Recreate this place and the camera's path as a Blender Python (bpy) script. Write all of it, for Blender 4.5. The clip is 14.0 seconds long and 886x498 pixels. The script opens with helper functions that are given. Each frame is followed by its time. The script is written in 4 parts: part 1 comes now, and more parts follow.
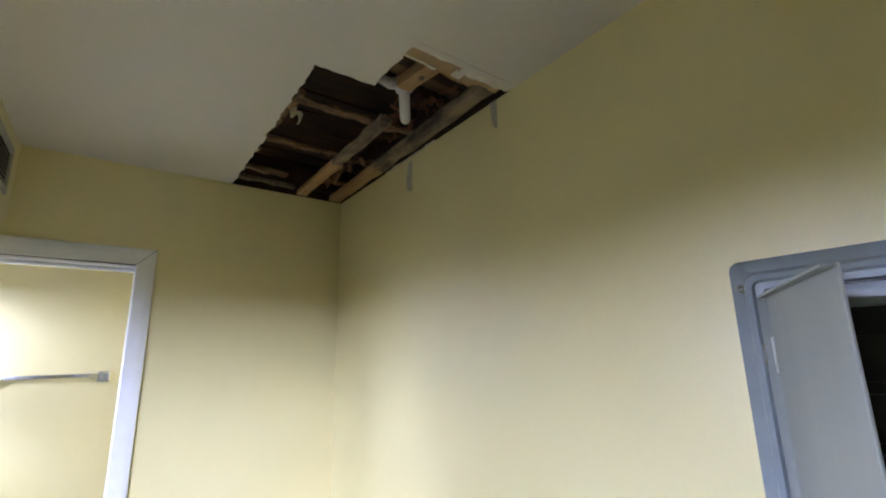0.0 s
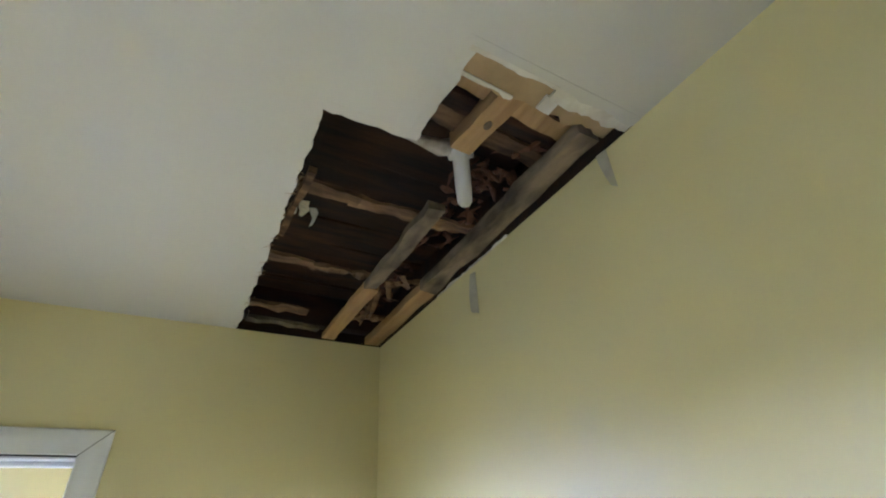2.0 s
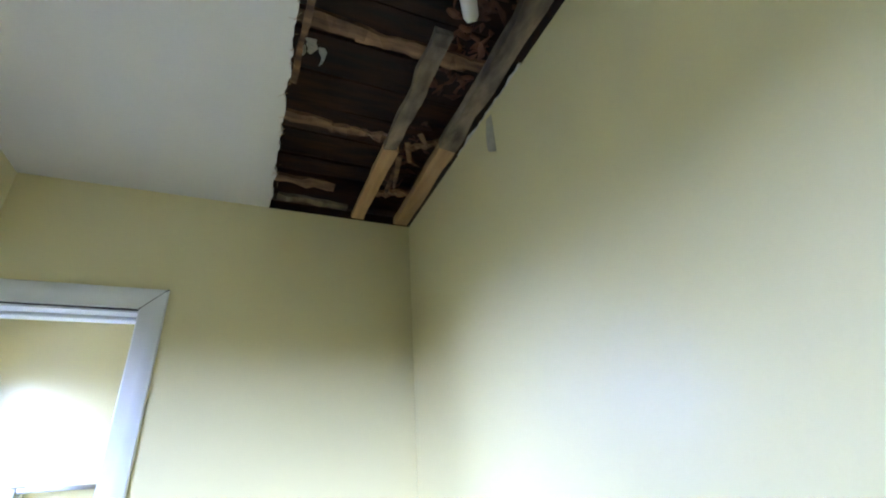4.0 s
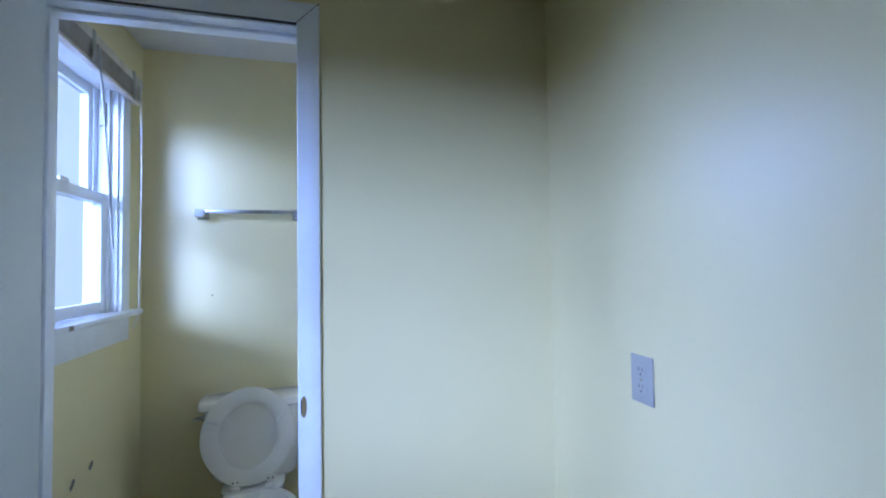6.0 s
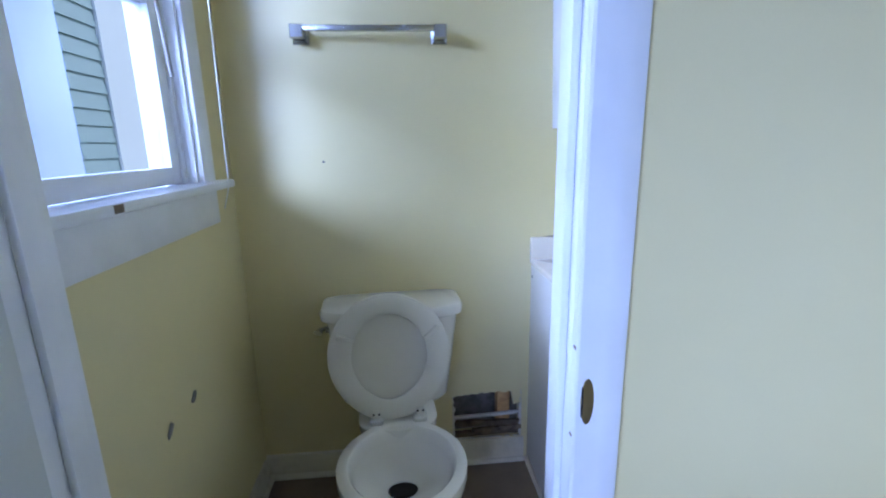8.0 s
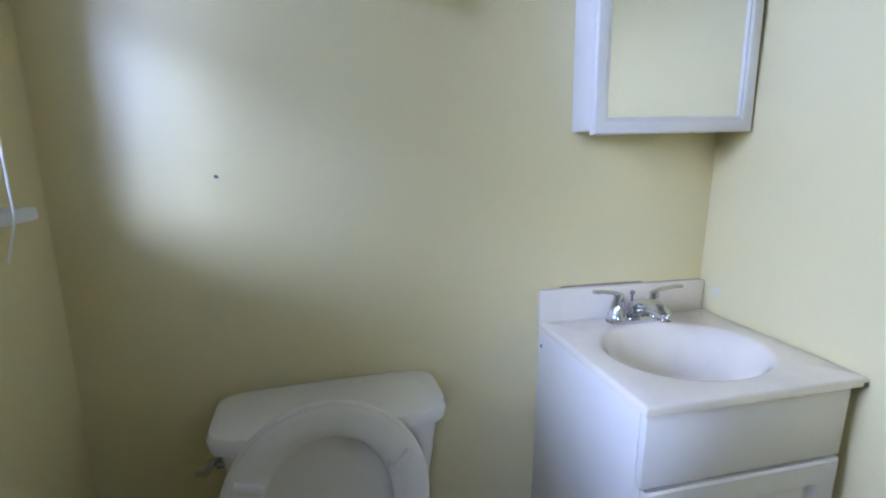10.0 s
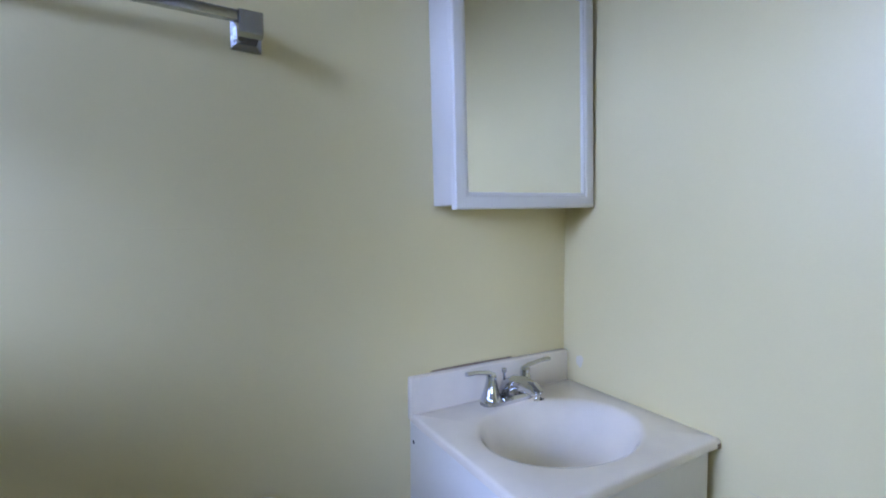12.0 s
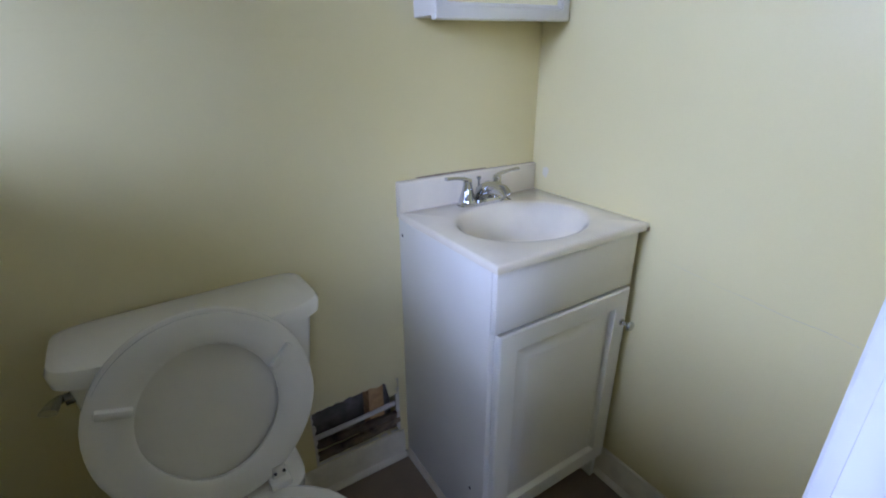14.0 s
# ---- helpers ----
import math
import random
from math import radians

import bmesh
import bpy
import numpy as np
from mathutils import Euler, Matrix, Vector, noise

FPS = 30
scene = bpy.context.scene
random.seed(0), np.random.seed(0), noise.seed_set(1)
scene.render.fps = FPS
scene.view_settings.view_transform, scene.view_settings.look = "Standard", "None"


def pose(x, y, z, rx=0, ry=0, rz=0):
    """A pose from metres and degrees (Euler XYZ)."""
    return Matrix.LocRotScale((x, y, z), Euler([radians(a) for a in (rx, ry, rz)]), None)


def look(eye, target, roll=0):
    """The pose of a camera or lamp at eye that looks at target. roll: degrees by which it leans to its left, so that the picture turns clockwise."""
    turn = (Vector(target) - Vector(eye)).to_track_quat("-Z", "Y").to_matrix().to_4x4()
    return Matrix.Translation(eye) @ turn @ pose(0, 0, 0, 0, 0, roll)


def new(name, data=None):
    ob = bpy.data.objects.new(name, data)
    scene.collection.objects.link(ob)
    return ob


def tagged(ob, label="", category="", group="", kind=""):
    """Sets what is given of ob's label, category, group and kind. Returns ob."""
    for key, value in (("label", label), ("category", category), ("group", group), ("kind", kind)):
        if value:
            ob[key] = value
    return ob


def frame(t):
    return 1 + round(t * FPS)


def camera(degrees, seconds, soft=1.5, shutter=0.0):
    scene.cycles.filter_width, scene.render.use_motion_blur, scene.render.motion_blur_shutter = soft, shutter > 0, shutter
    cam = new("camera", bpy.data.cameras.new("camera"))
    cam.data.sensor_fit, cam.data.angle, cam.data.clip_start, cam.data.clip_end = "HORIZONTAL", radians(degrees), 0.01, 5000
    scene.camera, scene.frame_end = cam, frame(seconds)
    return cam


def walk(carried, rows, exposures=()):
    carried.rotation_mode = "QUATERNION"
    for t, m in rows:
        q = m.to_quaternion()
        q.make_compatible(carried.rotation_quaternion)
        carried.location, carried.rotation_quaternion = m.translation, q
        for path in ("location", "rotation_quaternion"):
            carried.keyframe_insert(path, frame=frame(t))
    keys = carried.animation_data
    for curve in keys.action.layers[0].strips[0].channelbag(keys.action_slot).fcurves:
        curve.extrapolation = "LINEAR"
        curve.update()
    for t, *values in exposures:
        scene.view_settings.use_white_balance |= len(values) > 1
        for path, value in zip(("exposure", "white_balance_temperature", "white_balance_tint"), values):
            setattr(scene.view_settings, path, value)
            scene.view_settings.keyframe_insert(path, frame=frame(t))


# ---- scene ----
cam = camera(89.1, 14.0, soft=2.0)

PATH = [
    (0, (-0.823, -1.968, 1.718), (0.322, -0.391, 2.166), -1.1),
    (0.5, (-0.705, -1.813, 1.771), (0.334, -0.221, 2.393), -1.2),
    (1, (-0.655, -1.676, 1.796), (0.297, -0.094, 2.564), -1.9),
    (1.5, (-0.626, -1.543, 1.838), (0.27, -0.009, 2.756), -2.7),
    (2, (-0.584, -1.485, 1.844), (0.276, -0.028, 2.911), -3.6),
    (2.2, (-0.572, -1.464, 1.848), (0.278, -0.01, 2.927), -3.8),
    (4.3, (-0.494, -1.394, 1.585), (0.245, 0.305, 2.337), -3.2),
    (4.5, (-0.521, -1.404, 1.573), (0.246, 0.345, 2.165), -1.9),
    (4.6, (-0.519, -1.418, 1.562), (0.24, 0.356, 2.087), -1.2),
    (5, (-0.561, -1.387, 1.449), (0.212, 0.411, 1.862), -2.3),
    (5.5, (-0.581, -1.357, 1.389), (0.106, 0.502, 1.657), -2.1),
    (5.8, (-0.646, -1.329, 1.364), (-0.037, 0.569, 1.52), -1.4),
    (6, (-0.721, -1.322, 1.362), (-0.199, 0.608, 1.431), -0.9),
    (6.5, (-0.803, -1.196, 1.328), (-0.495, 0.773, 1.161), -1.0),
    (7, (-0.87, -0.957, 1.29), (-0.687, 0.998, 0.909), -1.2),
    (7.2, (-0.893, -0.859, 1.294), (-0.755, 1.084, 0.841), -1.4),
    (9.3, (-1.052, -0.021, 1.246), (-0.725, 1.902, 0.803), -0.3),
    (9.5, (-1.032, 0.017, 1.259), (-0.675, 1.936, 0.823), -0.2),
    (10, (-0.999, 0.103, 1.268), (-0.554, 2.012, 0.867), -0.0),
    (10.5, (-0.964, 0.177, 1.273), (-0.36, 2.045, 0.893), -0.1),
    (11, (-0.948, 0.208, 1.294), (-0.158, 2.03, 1.058), 0.2),
    (11.5, (-0.939, 0.205, 1.298), (-0.01, 1.975, 1.324), -0.0),
    (12, (-0.949, 0.207, 1.28), (0.053, 1.935, 1.179), -0.0),
    (12.5, (-0.973, 0.197, 1.238), (0.062, 1.877, 0.912), -0.1),
    (13, (-1.001, 0.197, 1.214), (0.062, 1.791, 0.638), -0.2),
    (13.5, (-1.002, 0.14, 1.196), (-0.001, 1.697, 0.439), -0.2),
    (14, (-1.032, 0.073, 1.223), (-0.037, 1.633, 0.464), -0.2),
]
walk(cam, [(t, look(eye, target, roll)) for t, eye, target, roll in PATH],
     exposures=[(0.0, 0.4, 6350, 12), (2.2, 1.33, 5600, 12), (4.3, 1.0, 4950, 10), (5.0, 0.42, 4400, 12), (5.5, 0.08, 4500, 12), (6.5, -0.52, 4550, 12), (7.2, -0.5, 4550, 12), (9.3, -0.6, 5300, 12), (11.5, -1.0, 5050, 16), (13.0, -1.12, 5150, 12), (14.0, -1.0, 5450, 12)])

# light: the open sky west of the house, before each of the two windows
SKY, SUN = 0.14, 5.0
DAY = (0.62, 0.68, 1.0)
BATH_SKY = ((-4.2, 0.75, 2.45), (-1.6, 0.6, 1.65), 4.4, 1.1, 270, 90, DAY)
ROOM_SKY = ((-3.95, -4.9, 2.8), (-1.7, -1.7, 1.6), 4.0, 1.7, 690, 120, DAY)

# ---------------------------------------------------------------- world and light
world = bpy.data.worlds.new("sky")
scene.world = world
world.use_nodes = True
wn = world.node_tree.nodes
sky = wn.new("ShaderNodeTexSky")
sky.sky_type = "NISHITA"
sky.sun_disc = False
sky.sun_elevation = radians(48)
sky.sun_rotation = radians(52)
wn["Background"].inputs[1].default_value = SKY
world.node_tree.links.new(sky.outputs[0], wn["Background"].inputs[0])

sun = new("sun", bpy.data.lights.new("sun", "SUN"))
sun.data.energy, sun.data.angle, sun.data.color = SUN, radians(10), (1.0, 0.95, 0.88)
sun.matrix_world = look((5, 6, 9), (-2.2, 0.4, 1.0))


def sky_lamp(name, eye, target, w, h, power, spread, color):
    d = bpy.data.lights.new(name, "AREA")
    d.shape, d.size, d.size_y, d.energy, d.color, d.spread = "RECTANGLE", w, h, power, color, radians(spread)
    ob = new(name, d)
    ob.matrix_world = look(eye, target)
    return ob


sky_lamp("sky_before_bath_window", *BATH_SKY)
sky_lamp("sky_before_room_window", *ROOM_SKY)


# ---------------------------------------------------------------- materials
def mat(name, color, rough=0.5, metal=0.0, var=0.06, scale=6.0, fine=120.0, bump=0.05, color2=None, spec=0.5, stretch=(1, 1, 1), coat=0.0, lo=0.35, hi=0.65, rand=0.0):
    """Paint or solid surface with stains at one scale, grain and relief at another."""
    m = bpy.data.materials.new(name)
    m.use_nodes = True
    nt, n = m.node_tree, m.node_tree.nodes
    b = n["Principled BSDF"]
    tc = n.new("ShaderNodeTexCoord")
    mp = n.new("ShaderNodeMapping")
    mp.inputs["Scale"].default_value = stretch
    nt.links.new(tc.outputs["Object"], mp.inputs[0])
    big, small = n.new("ShaderNodeTexNoise"), n.new("ShaderNodeTexNoise")
    big.inputs["Scale"].default_value, big.inputs["Detail"].default_value = scale, 5
    small.inputs["Scale"].default_value, small.inputs["Detail"].default_value = fine, 3
    ramp = n.new("ShaderNodeValToRGB")
    c2 = color2 or tuple(c * (1 - var * 2) for c in color)
    ramp.color_ramp.elements[0].position, ramp.color_ramp.elements[1].position = lo, hi
    ramp.color_ramp.elements[0].color, ramp.color_ramp.elements[1].color = (*c2, 1), (*color, 1)
    nt.links.new(mp.outputs[0], big.inputs[0]), nt.links.new(mp.outputs[0], small.inputs[0])
    nt.links.new(big.outputs[0], ramp.inputs[0])
    hsv = n.new("ShaderNodeHueSaturation")
    mr = n.new("ShaderNodeMapRange")
    mr.inputs[3].default_value, mr.inputs[4].default_value = 1 - var, 1 + var
    nt.links.new(small.outputs[0], mr.inputs[0])
    last = mr.outputs[0]
    if rand:
        oi, rr, mm = n.new("ShaderNodeObjectInfo"), n.new("ShaderNodeMapRange"), n.new("ShaderNodeMath")
        rr.inputs[3].default_value, rr.inputs[4].default_value = 1 - rand, 1 + rand
        mm.operation = "MULTIPLY"
        nt.links.new(oi.outputs["Random"], rr.inputs[0])
        nt.links.new(rr.outputs[0], mm.inputs[0]), nt.links.new(last, mm.inputs[1])
        last = mm.outputs[0]
    nt.links.new(last, hsv.inputs["Value"])
    nt.links.new(ramp.outputs[0], hsv.inputs["Color"])
    nt.links.new(hsv.outputs[0], b.inputs["Base Color"])
    r2 = n.new("ShaderNodeMapRange")
    r2.inputs[3].default_value, r2.inputs[4].default_value = max(0.02, rough * 0.85), min(1, rough * 1.15)
    nt.links.new(big.outputs[0], r2.inputs[0]), nt.links.new(r2.outputs[0], b.inputs["Roughness"])
    b.inputs["Metallic"].default_value, b.inputs["Specular IOR Level"].default_value = metal, spec
    b.inputs["Coat Weight"].default_value = coat
    if bump:
        bp = n.new("ShaderNodeBump")
        bp.inputs["Strength"].default_value, bp.inputs["Distance"].default_value = bump, 0.002
        nt.links.new(small.outputs[0], bp.inputs["Height"]), nt.links.new(bp.outputs[0], b.inputs["Normal"])
    return m


YELLOW = mat("yellow_wall_paint", (0.76, 0.68, 0.37), 0.34, var=0.012, scale=1.6, fine=190, bump=0.10, color2=(0.73, 0.65, 0.345), spec=0.5)
CEIL = mat("ceiling_paint", (0.64, 0.615, 0.56), 0.8, var=0.015, scale=1.2, fine=150, bump=0.08, color2=(0.60, 0.575, 0.515))
TRIM = mat("white_trim_paint", (0.82, 0.83, 0.84), 0.32, var=0.015, scale=9, fine=90, bump=0.06, color2=(0.76, 0.77, 0.77))
DOORP = mat("white_door_paint", (0.64, 0.66, 0.62), 0.38, var=0.015, scale=2, fine=140, bump=0.08, color2=(0.60, 0.62, 0.58))
BASEP = mat("worn_baseboard_paint", (0.74, 0.69, 0.55), 0.45, var=0.03, scale=14, fine=120, bump=0.1, color2=(0.60, 0.55, 0.43), lo=0.25, hi=0.5)
PORC = mat("vitreous_china", (0.84, 0.81, 0.70), 0.08, var=0.006, scale=3, fine=30, bump=0.0, color2=(0.81, 0.78, 0.665), coat=0.5)
SEAT = mat("seat_plastic", (0.80, 0.77, 0.665), 0.25, var=0.008, scale=5, fine=90, bump=0.02, color2=(0.76, 0.73, 0.62))
MARBLE = mat("cultured_marble", (0.85, 0.785, 0.64), 0.10, var=0.012, scale=9, fine=60, bump=0.01, color2=(0.77, 0.71, 0.58), coat=0.4)
CABW = mat("white_cabinet_foil", (0.79, 0.77, 0.70), 0.35, var=0.01, scale=4, fine=200, bump=0.05, color2=(0.75, 0.73, 0.655))
CHROME = mat("chrome", (0.62, 0.63, 0.65), 0.09, 1.0, var=0.02, scale=20, fine=90, bump=0.01)
DULLCHR = mat("aged_chrome", (0.50, 0.51, 0.52), 0.26, 1.0, var=0.05, scale=30, fine=120, bump=0.03)
BRASS = mat("worn_brass", (0.62, 0.52, 0.28), 0.4, 1.0, var=0.08, scale=30, fine=90)
FLOORV = mat("brown_vinyl_floor", (0.29, 0.22, 0.14), 0.45, var=0.05, scale=5, fine=70, bump=0.1, color2=(0.20, 0.155, 0.11))
GREYM = mat("grey_enamel_steel", (0.22, 0.255, 0.275), 0.33, var=0.02, scale=12, fine=120, bump=0.04, color2=(0.195, 0.225, 0.245))
GREYD = mat("grey_green_door_steel", (0.27, 0.29, 0.27), 0.5, var=0.04, scale=10, fine=60, bump=0.05, color2=(0.24, 0.26, 0.24), stretch=(1, 1, 0.15))
BLACK = mat("black_plastic", (0.015, 0.016, 0.018), 0.45, var=0.05)
# near-black colour standing in for the shade in openings, gaps and joints
DARKHOLE = mat("cavity_shade_paint", (0.03, 0.026, 0.022), 0.9, var=0.2, scale=20)
PLATE = mat("almond_plate", (0.39, 0.38, 0.34), 0.4, var=0.01, scale=20)
BOXW = mat("white_box_plastic", (0.82, 0.83, 0.84), 0.35, var=0.008, scale=8, fine=200, bump=0.05)
BLUE = mat("blue_print", (0.02, 0.22, 0.72), 0.4, var=0.02)
REDP = mat("red_print", (0.55, 0.05, 0.06), 0.4, var=0.02)
GREYP = mat("grey_print", (0.50, 0.55, 0.62), 0.5, var=0.02)
DOTP = mat("dark_green_indicator", (0.06, 0.12, 0.12), 0.3, var=0.02)
TORN = mat("torn_label_paper", (0.72, 0.68, 0.64), 0.8, var=0.05, scale=40)
PVC = mat("white_pvc", (0.62, 0.61, 0.61), 0.35, var=0.03, scale=30, color2=(0.6, 0.58, 0.54))
PVCG = mat("grimy_pvc", (0.50, 0.48, 0.45), 0.5, var=0.08, scale=40, color2=(0.28, 0.25, 0.22))
WOODT = mat("tan_lumber", (0.52, 0.33, 0.15), 0.7, var=0.06, scale=7, fine=60, bump=0.3, color2=(0.36, 0.21, 0.09), stretch=(6, 0.7, 6), rand=0.15)
WOODG = mat("weathered_lath", (0.27, 0.205, 0.13), 0.85, var=0.14, scale=9, fine=50, bump=0.5, color2=(0.06, 0.046, 0.034), stretch=(2.2, 0.9, 2.2), rand=0.25)
WOODX = mat("broken_lath", (0.25, 0.145, 0.07), 0.85, var=0.15, scale=8, fine=50, bump=0.5, color2=(0.06, 0.03, 0.016), stretch=(0.8, 5, 5), rand=0.3)
# brown board colour taken near black to carry the shade inside the hole
BOARD = mat("shade_darkened_board", (0.062, 0.025, 0.008), 0.9, var=0.15, scale=5, fine=40, bump=0.4, color2=(0.013, 0.0055, 0.002), stretch=(1.2, 7, 4), rand=0.35)
PLASTER = mat("raw_plaster", (0.74, 0.71, 0.64), 0.95, var=0.06, scale=25, fine=80, bump=0.5, color2=(0.60, 0.55, 0.46))
CRUMB = mat("rust_brown_crumbs", (0.17, 0.075, 0.04), 0.95, var=0.2, scale=20, fine=60, bump=0.5, color2=(0.06, 0.026, 0.015))
PEEL = mat("peeled_paint_back", (0.60, 0.56, 0.45), 0.8, var=0.05, scale=30, color2=(0.50, 0.47, 0.39))
PAPER = mat("brown_paper_facing", (0.47, 0.33, 0.18), 0.9, var=0.08, scale=12, fine=60, bump=0.3, color2=(0.36, 0.25, 0.13))
# real dust in the wall cavity; also paints the shade of slots and small holes
DUST_SHADE = mat("grey_dust_and_slot_shade", (0.27, 0.25, 0.23), 0.95, var=0.2, scale=20, fine=60, bump=0.5, color2=(0.13, 0.12, 0.11))
SIDING = mat("white_siding", (0.78, 0.79, 0.78), 0.6, var=0.02, scale=3, fine=50)
SIDINGG = mat("green_grey_siding", (0.36, 0.44, 0.42), 0.6, var=0.03, scale=3, fine=50)
GROUND = mat("grass_ground", (0.09, 0.12, 0.05), 0.9, var=0.2, scale=2, fine=30, bump=0.5)
BLIND = mat("aged_blind_vinyl", (0.66, 0.62, 0.54), 0.5, var=0.04, scale=12, color2=(0.50, 0.44, 0.36))
VINYLW = mat("white_window_vinyl", (0.80, 0.82, 0.84), 0.3, var=0.01, scale=5)
STAIN = mat("grime_stain", (0.33, 0.26, 0.18), 0.9, var=0.2, scale=40)
MIRROR = mat("silvered_mirror", (0.92, 0.93, 0.92), 0.015, 1.0, var=0.0, bump=0.0)
GLASS = bpy.data.materials.new("window_glass")
GLASS.use_nodes = True
gb = GLASS.node_tree.nodes["Principled BSDF"]
gb.inputs["Transmission Weight"].default_value, gb.inputs["Roughness"].default_value, gb.inputs["IOR"].default_value = 1.0, 0.0, 1.05


# ---------------------------------------------------------------- mesh helpers
def box(bm, x0, x1, y0, y1, z0, z1, bevel=0.0, seg=2):
    vs = [bm.verts.new((x, y, z)) for x in (x0, x1) for y in (y0, y1) for z in (z0, z1)]
    fs = [bm.faces.new([vs[i] for i in q]) for q in ((0, 1, 3, 2), (4, 6, 7, 5), (0, 4, 5, 1), (2, 3, 7, 6), (0, 2, 6, 4), (1, 5, 7, 3))]
    if bevel:
        es = list({e for f in fs for e in f.edges})
        bmesh.ops.bevel(bm, geom=es, offset=bevel, segments=seg, affect="EDGES", profile=0.5)
    return vs


def boxes(*dims, bevel=0.0):
    bm = bmesh.new()
    for d in dims:
        box(bm, *d, bevel=bevel)
    return bm


def loft(bm, rings, cap0=True, cap1=True):
    rows = [[bm.verts.new(p) for p in r] for r in rings]
    n = len(rows[0])
    for a, b in zip(rows, rows[1:]):
        for i in range(n):
            bm.faces.new((a[i], a[(i + 1) % n], b[(i + 1) % n], b[i]))
    if cap0:
        bm.faces.new(rows[0][::-1])
    if cap1:
        bm.faces.new(rows[-1])
    return rows


def oval(cx, cy, z, rx, ry, n=40, power=2.0):
    out = []
    for i in range(n):
        a = 2 * math.pi * i / n
        c, s = math.cos(a), math.sin(a)
        e = 2 / power
        out.append((cx + rx * math.copysign(abs(c) ** e, c), cy + ry * math.copysign(abs(s) ** e, s), z))
    return out


def tube(bm, pts, radii, n=14, flat=1.0):
    """A round bar along points; radii one number or one for each point."""
    pts = [Vector(p) for p in pts]
    if not isinstance(radii, (list, tuple)):
        radii = [radii] * len(pts)
    rings = []
    for i, p in enumerate(pts):
        d = (pts[min(i + 1, len(pts) - 1)] - pts[max(i - 1, 0)]).normalized()
        u = d.cross(Vector((0, 0, 1)) if abs(d.z) < 0.95 else Vector((0, 1, 0))).normalized()
        v = d.cross(u)
        rings.append([p + radii[i] * (math.cos(2 * math.pi * k / n) * u + flat * math.sin(2 * math.pi * k / n) * v) for k in range(n)])
    loft(bm, rings)


def prism(bm, outline, axis, a, b):
    """An outline of (u, v) pairs drawn out along an axis from a to b."""
    put = {"x": lambda u, v, w: (w, u, v), "y": lambda u, v, w: (u, w, v), "z": lambda u, v, w: (u, v, w)}[axis]
    loft(bm, [[put(u, v, a) for u, v in outline], [put(u, v, b) for u, v in outline]])


def part(name, bm, material, parent=None, label="", smooth=35):
    bmesh.ops.recalc_face_normals(bm, faces=bm.faces)
    me = bpy.data.meshes.new(name)
    bm.to_mesh(me)
    bm.free()
    me.materials.append(material)
    if smooth:
        for p in me.polygons:
            p.use_smooth = True
        me.set_sharp_from_angle(angle=radians(smooth))
    ob = new(name, me)
    if parent is not None:
        ob.parent = parent
        if parent.parent is None:
            ob.matrix_parent_inverse = parent.matrix_basis.inverted()
    if label:
        ob["label"] = label
    return ob


def thing(name, base, label, category, group="", kind=""):
    ob = new(name)
    ob.empty_display_size = 0.05
    ob.matrix_basis = Matrix.Translation(base)
    return tagged(ob, label, category, group, kind)


def setting(name, bm, material, label, category, smooth=35):
    return tagged(part(name, bm, material, smooth=smooth), label, category, kind="structure")


# ---------------------------------------------------------------- plan
H = 2.43            # ceilings
BACK = 1.125        # bathroom wall behind toilet and vanity
XL = -1.55          # bathroom wall with the window
EB = -0.022          # bathroom face of the east wall
DY = 0.106          # thickness of the wall with the doorway
JR, JL, JT = -0.775, -1.405, 2.045   # doorway: jamb faces and head
RX, RY = -1.67, -3.5  # far sides of the outer room
WY0, WY1, WZ0, WZ1 = 0.20, 0.87, 1.185, 2.13   # bathroom window opening
RW = (-2.35, -1.05, 1.16, 2.03)  # outer room's window beside the walk: y0, y1, z0, z1

# outer room
setting("floor", boxes((RX - 0.1, 0.1, RY - 0.1, DY, -0.06, 0.0)), FLOORV, "brown vinyl floor of the outer room", "floor")
setting("floor_bathroom", boxes((XL - 0.1, 0.1, DY, BACK + 0.1, -0.06, 0.0)), FLOORV, "brown sheet vinyl floor of the small bathroom", "floor")
setting("wall_east", boxes((0.0, 0.12, RY - 0.12, DY, 0, H), (EB, 0.12, DY, BACK + 0.12, 0, H)), YELLOW, "pale yellow painted wall along both rooms", "wall")
setting("wall_partition", boxes((RX, JL - 0.02, 0, DY, 0, H), (JR + 0.02, 0, 0, DY, 0, H), (JL - 0.02, JR + 0.02, 0, DY, JT + 0.02, H)), YELLOW,
        "pale yellow painted wall with the bathroom doorway", "wall")
setting("wall_south", boxes((RX, 0, RY - 0.12, RY, 0, H)), YELLOW, "plain pale yellow wall of the outer room", "wall")
setting("wall_west", boxes((RX - 0.12, RX, RY - 0.12, RW[0], 0, H), (RX - 0.12, RX, RW[1], DY, 0, H), (RX - 0.12, RX, RW[0], RW[1], 0, RW[2]), (RX - 0.12, RX, RW[0], RW[1], RW[3], H)),
        YELLOW, "pale yellow wall with the outer room window", "wall")
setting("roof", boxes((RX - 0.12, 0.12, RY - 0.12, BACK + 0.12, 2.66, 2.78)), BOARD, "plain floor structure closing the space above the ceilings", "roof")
setting("wall_framing", boxes((0.0, 0.12, RY - 0.12, BACK + 0.12, H + 0.0005, 2.655), (RX, -0.0005, 0.026, DY, H + 0.0005, 2.655)), BOARD, "bare framing of the walls above the ceiling line, coloured near black for shade", "wall")
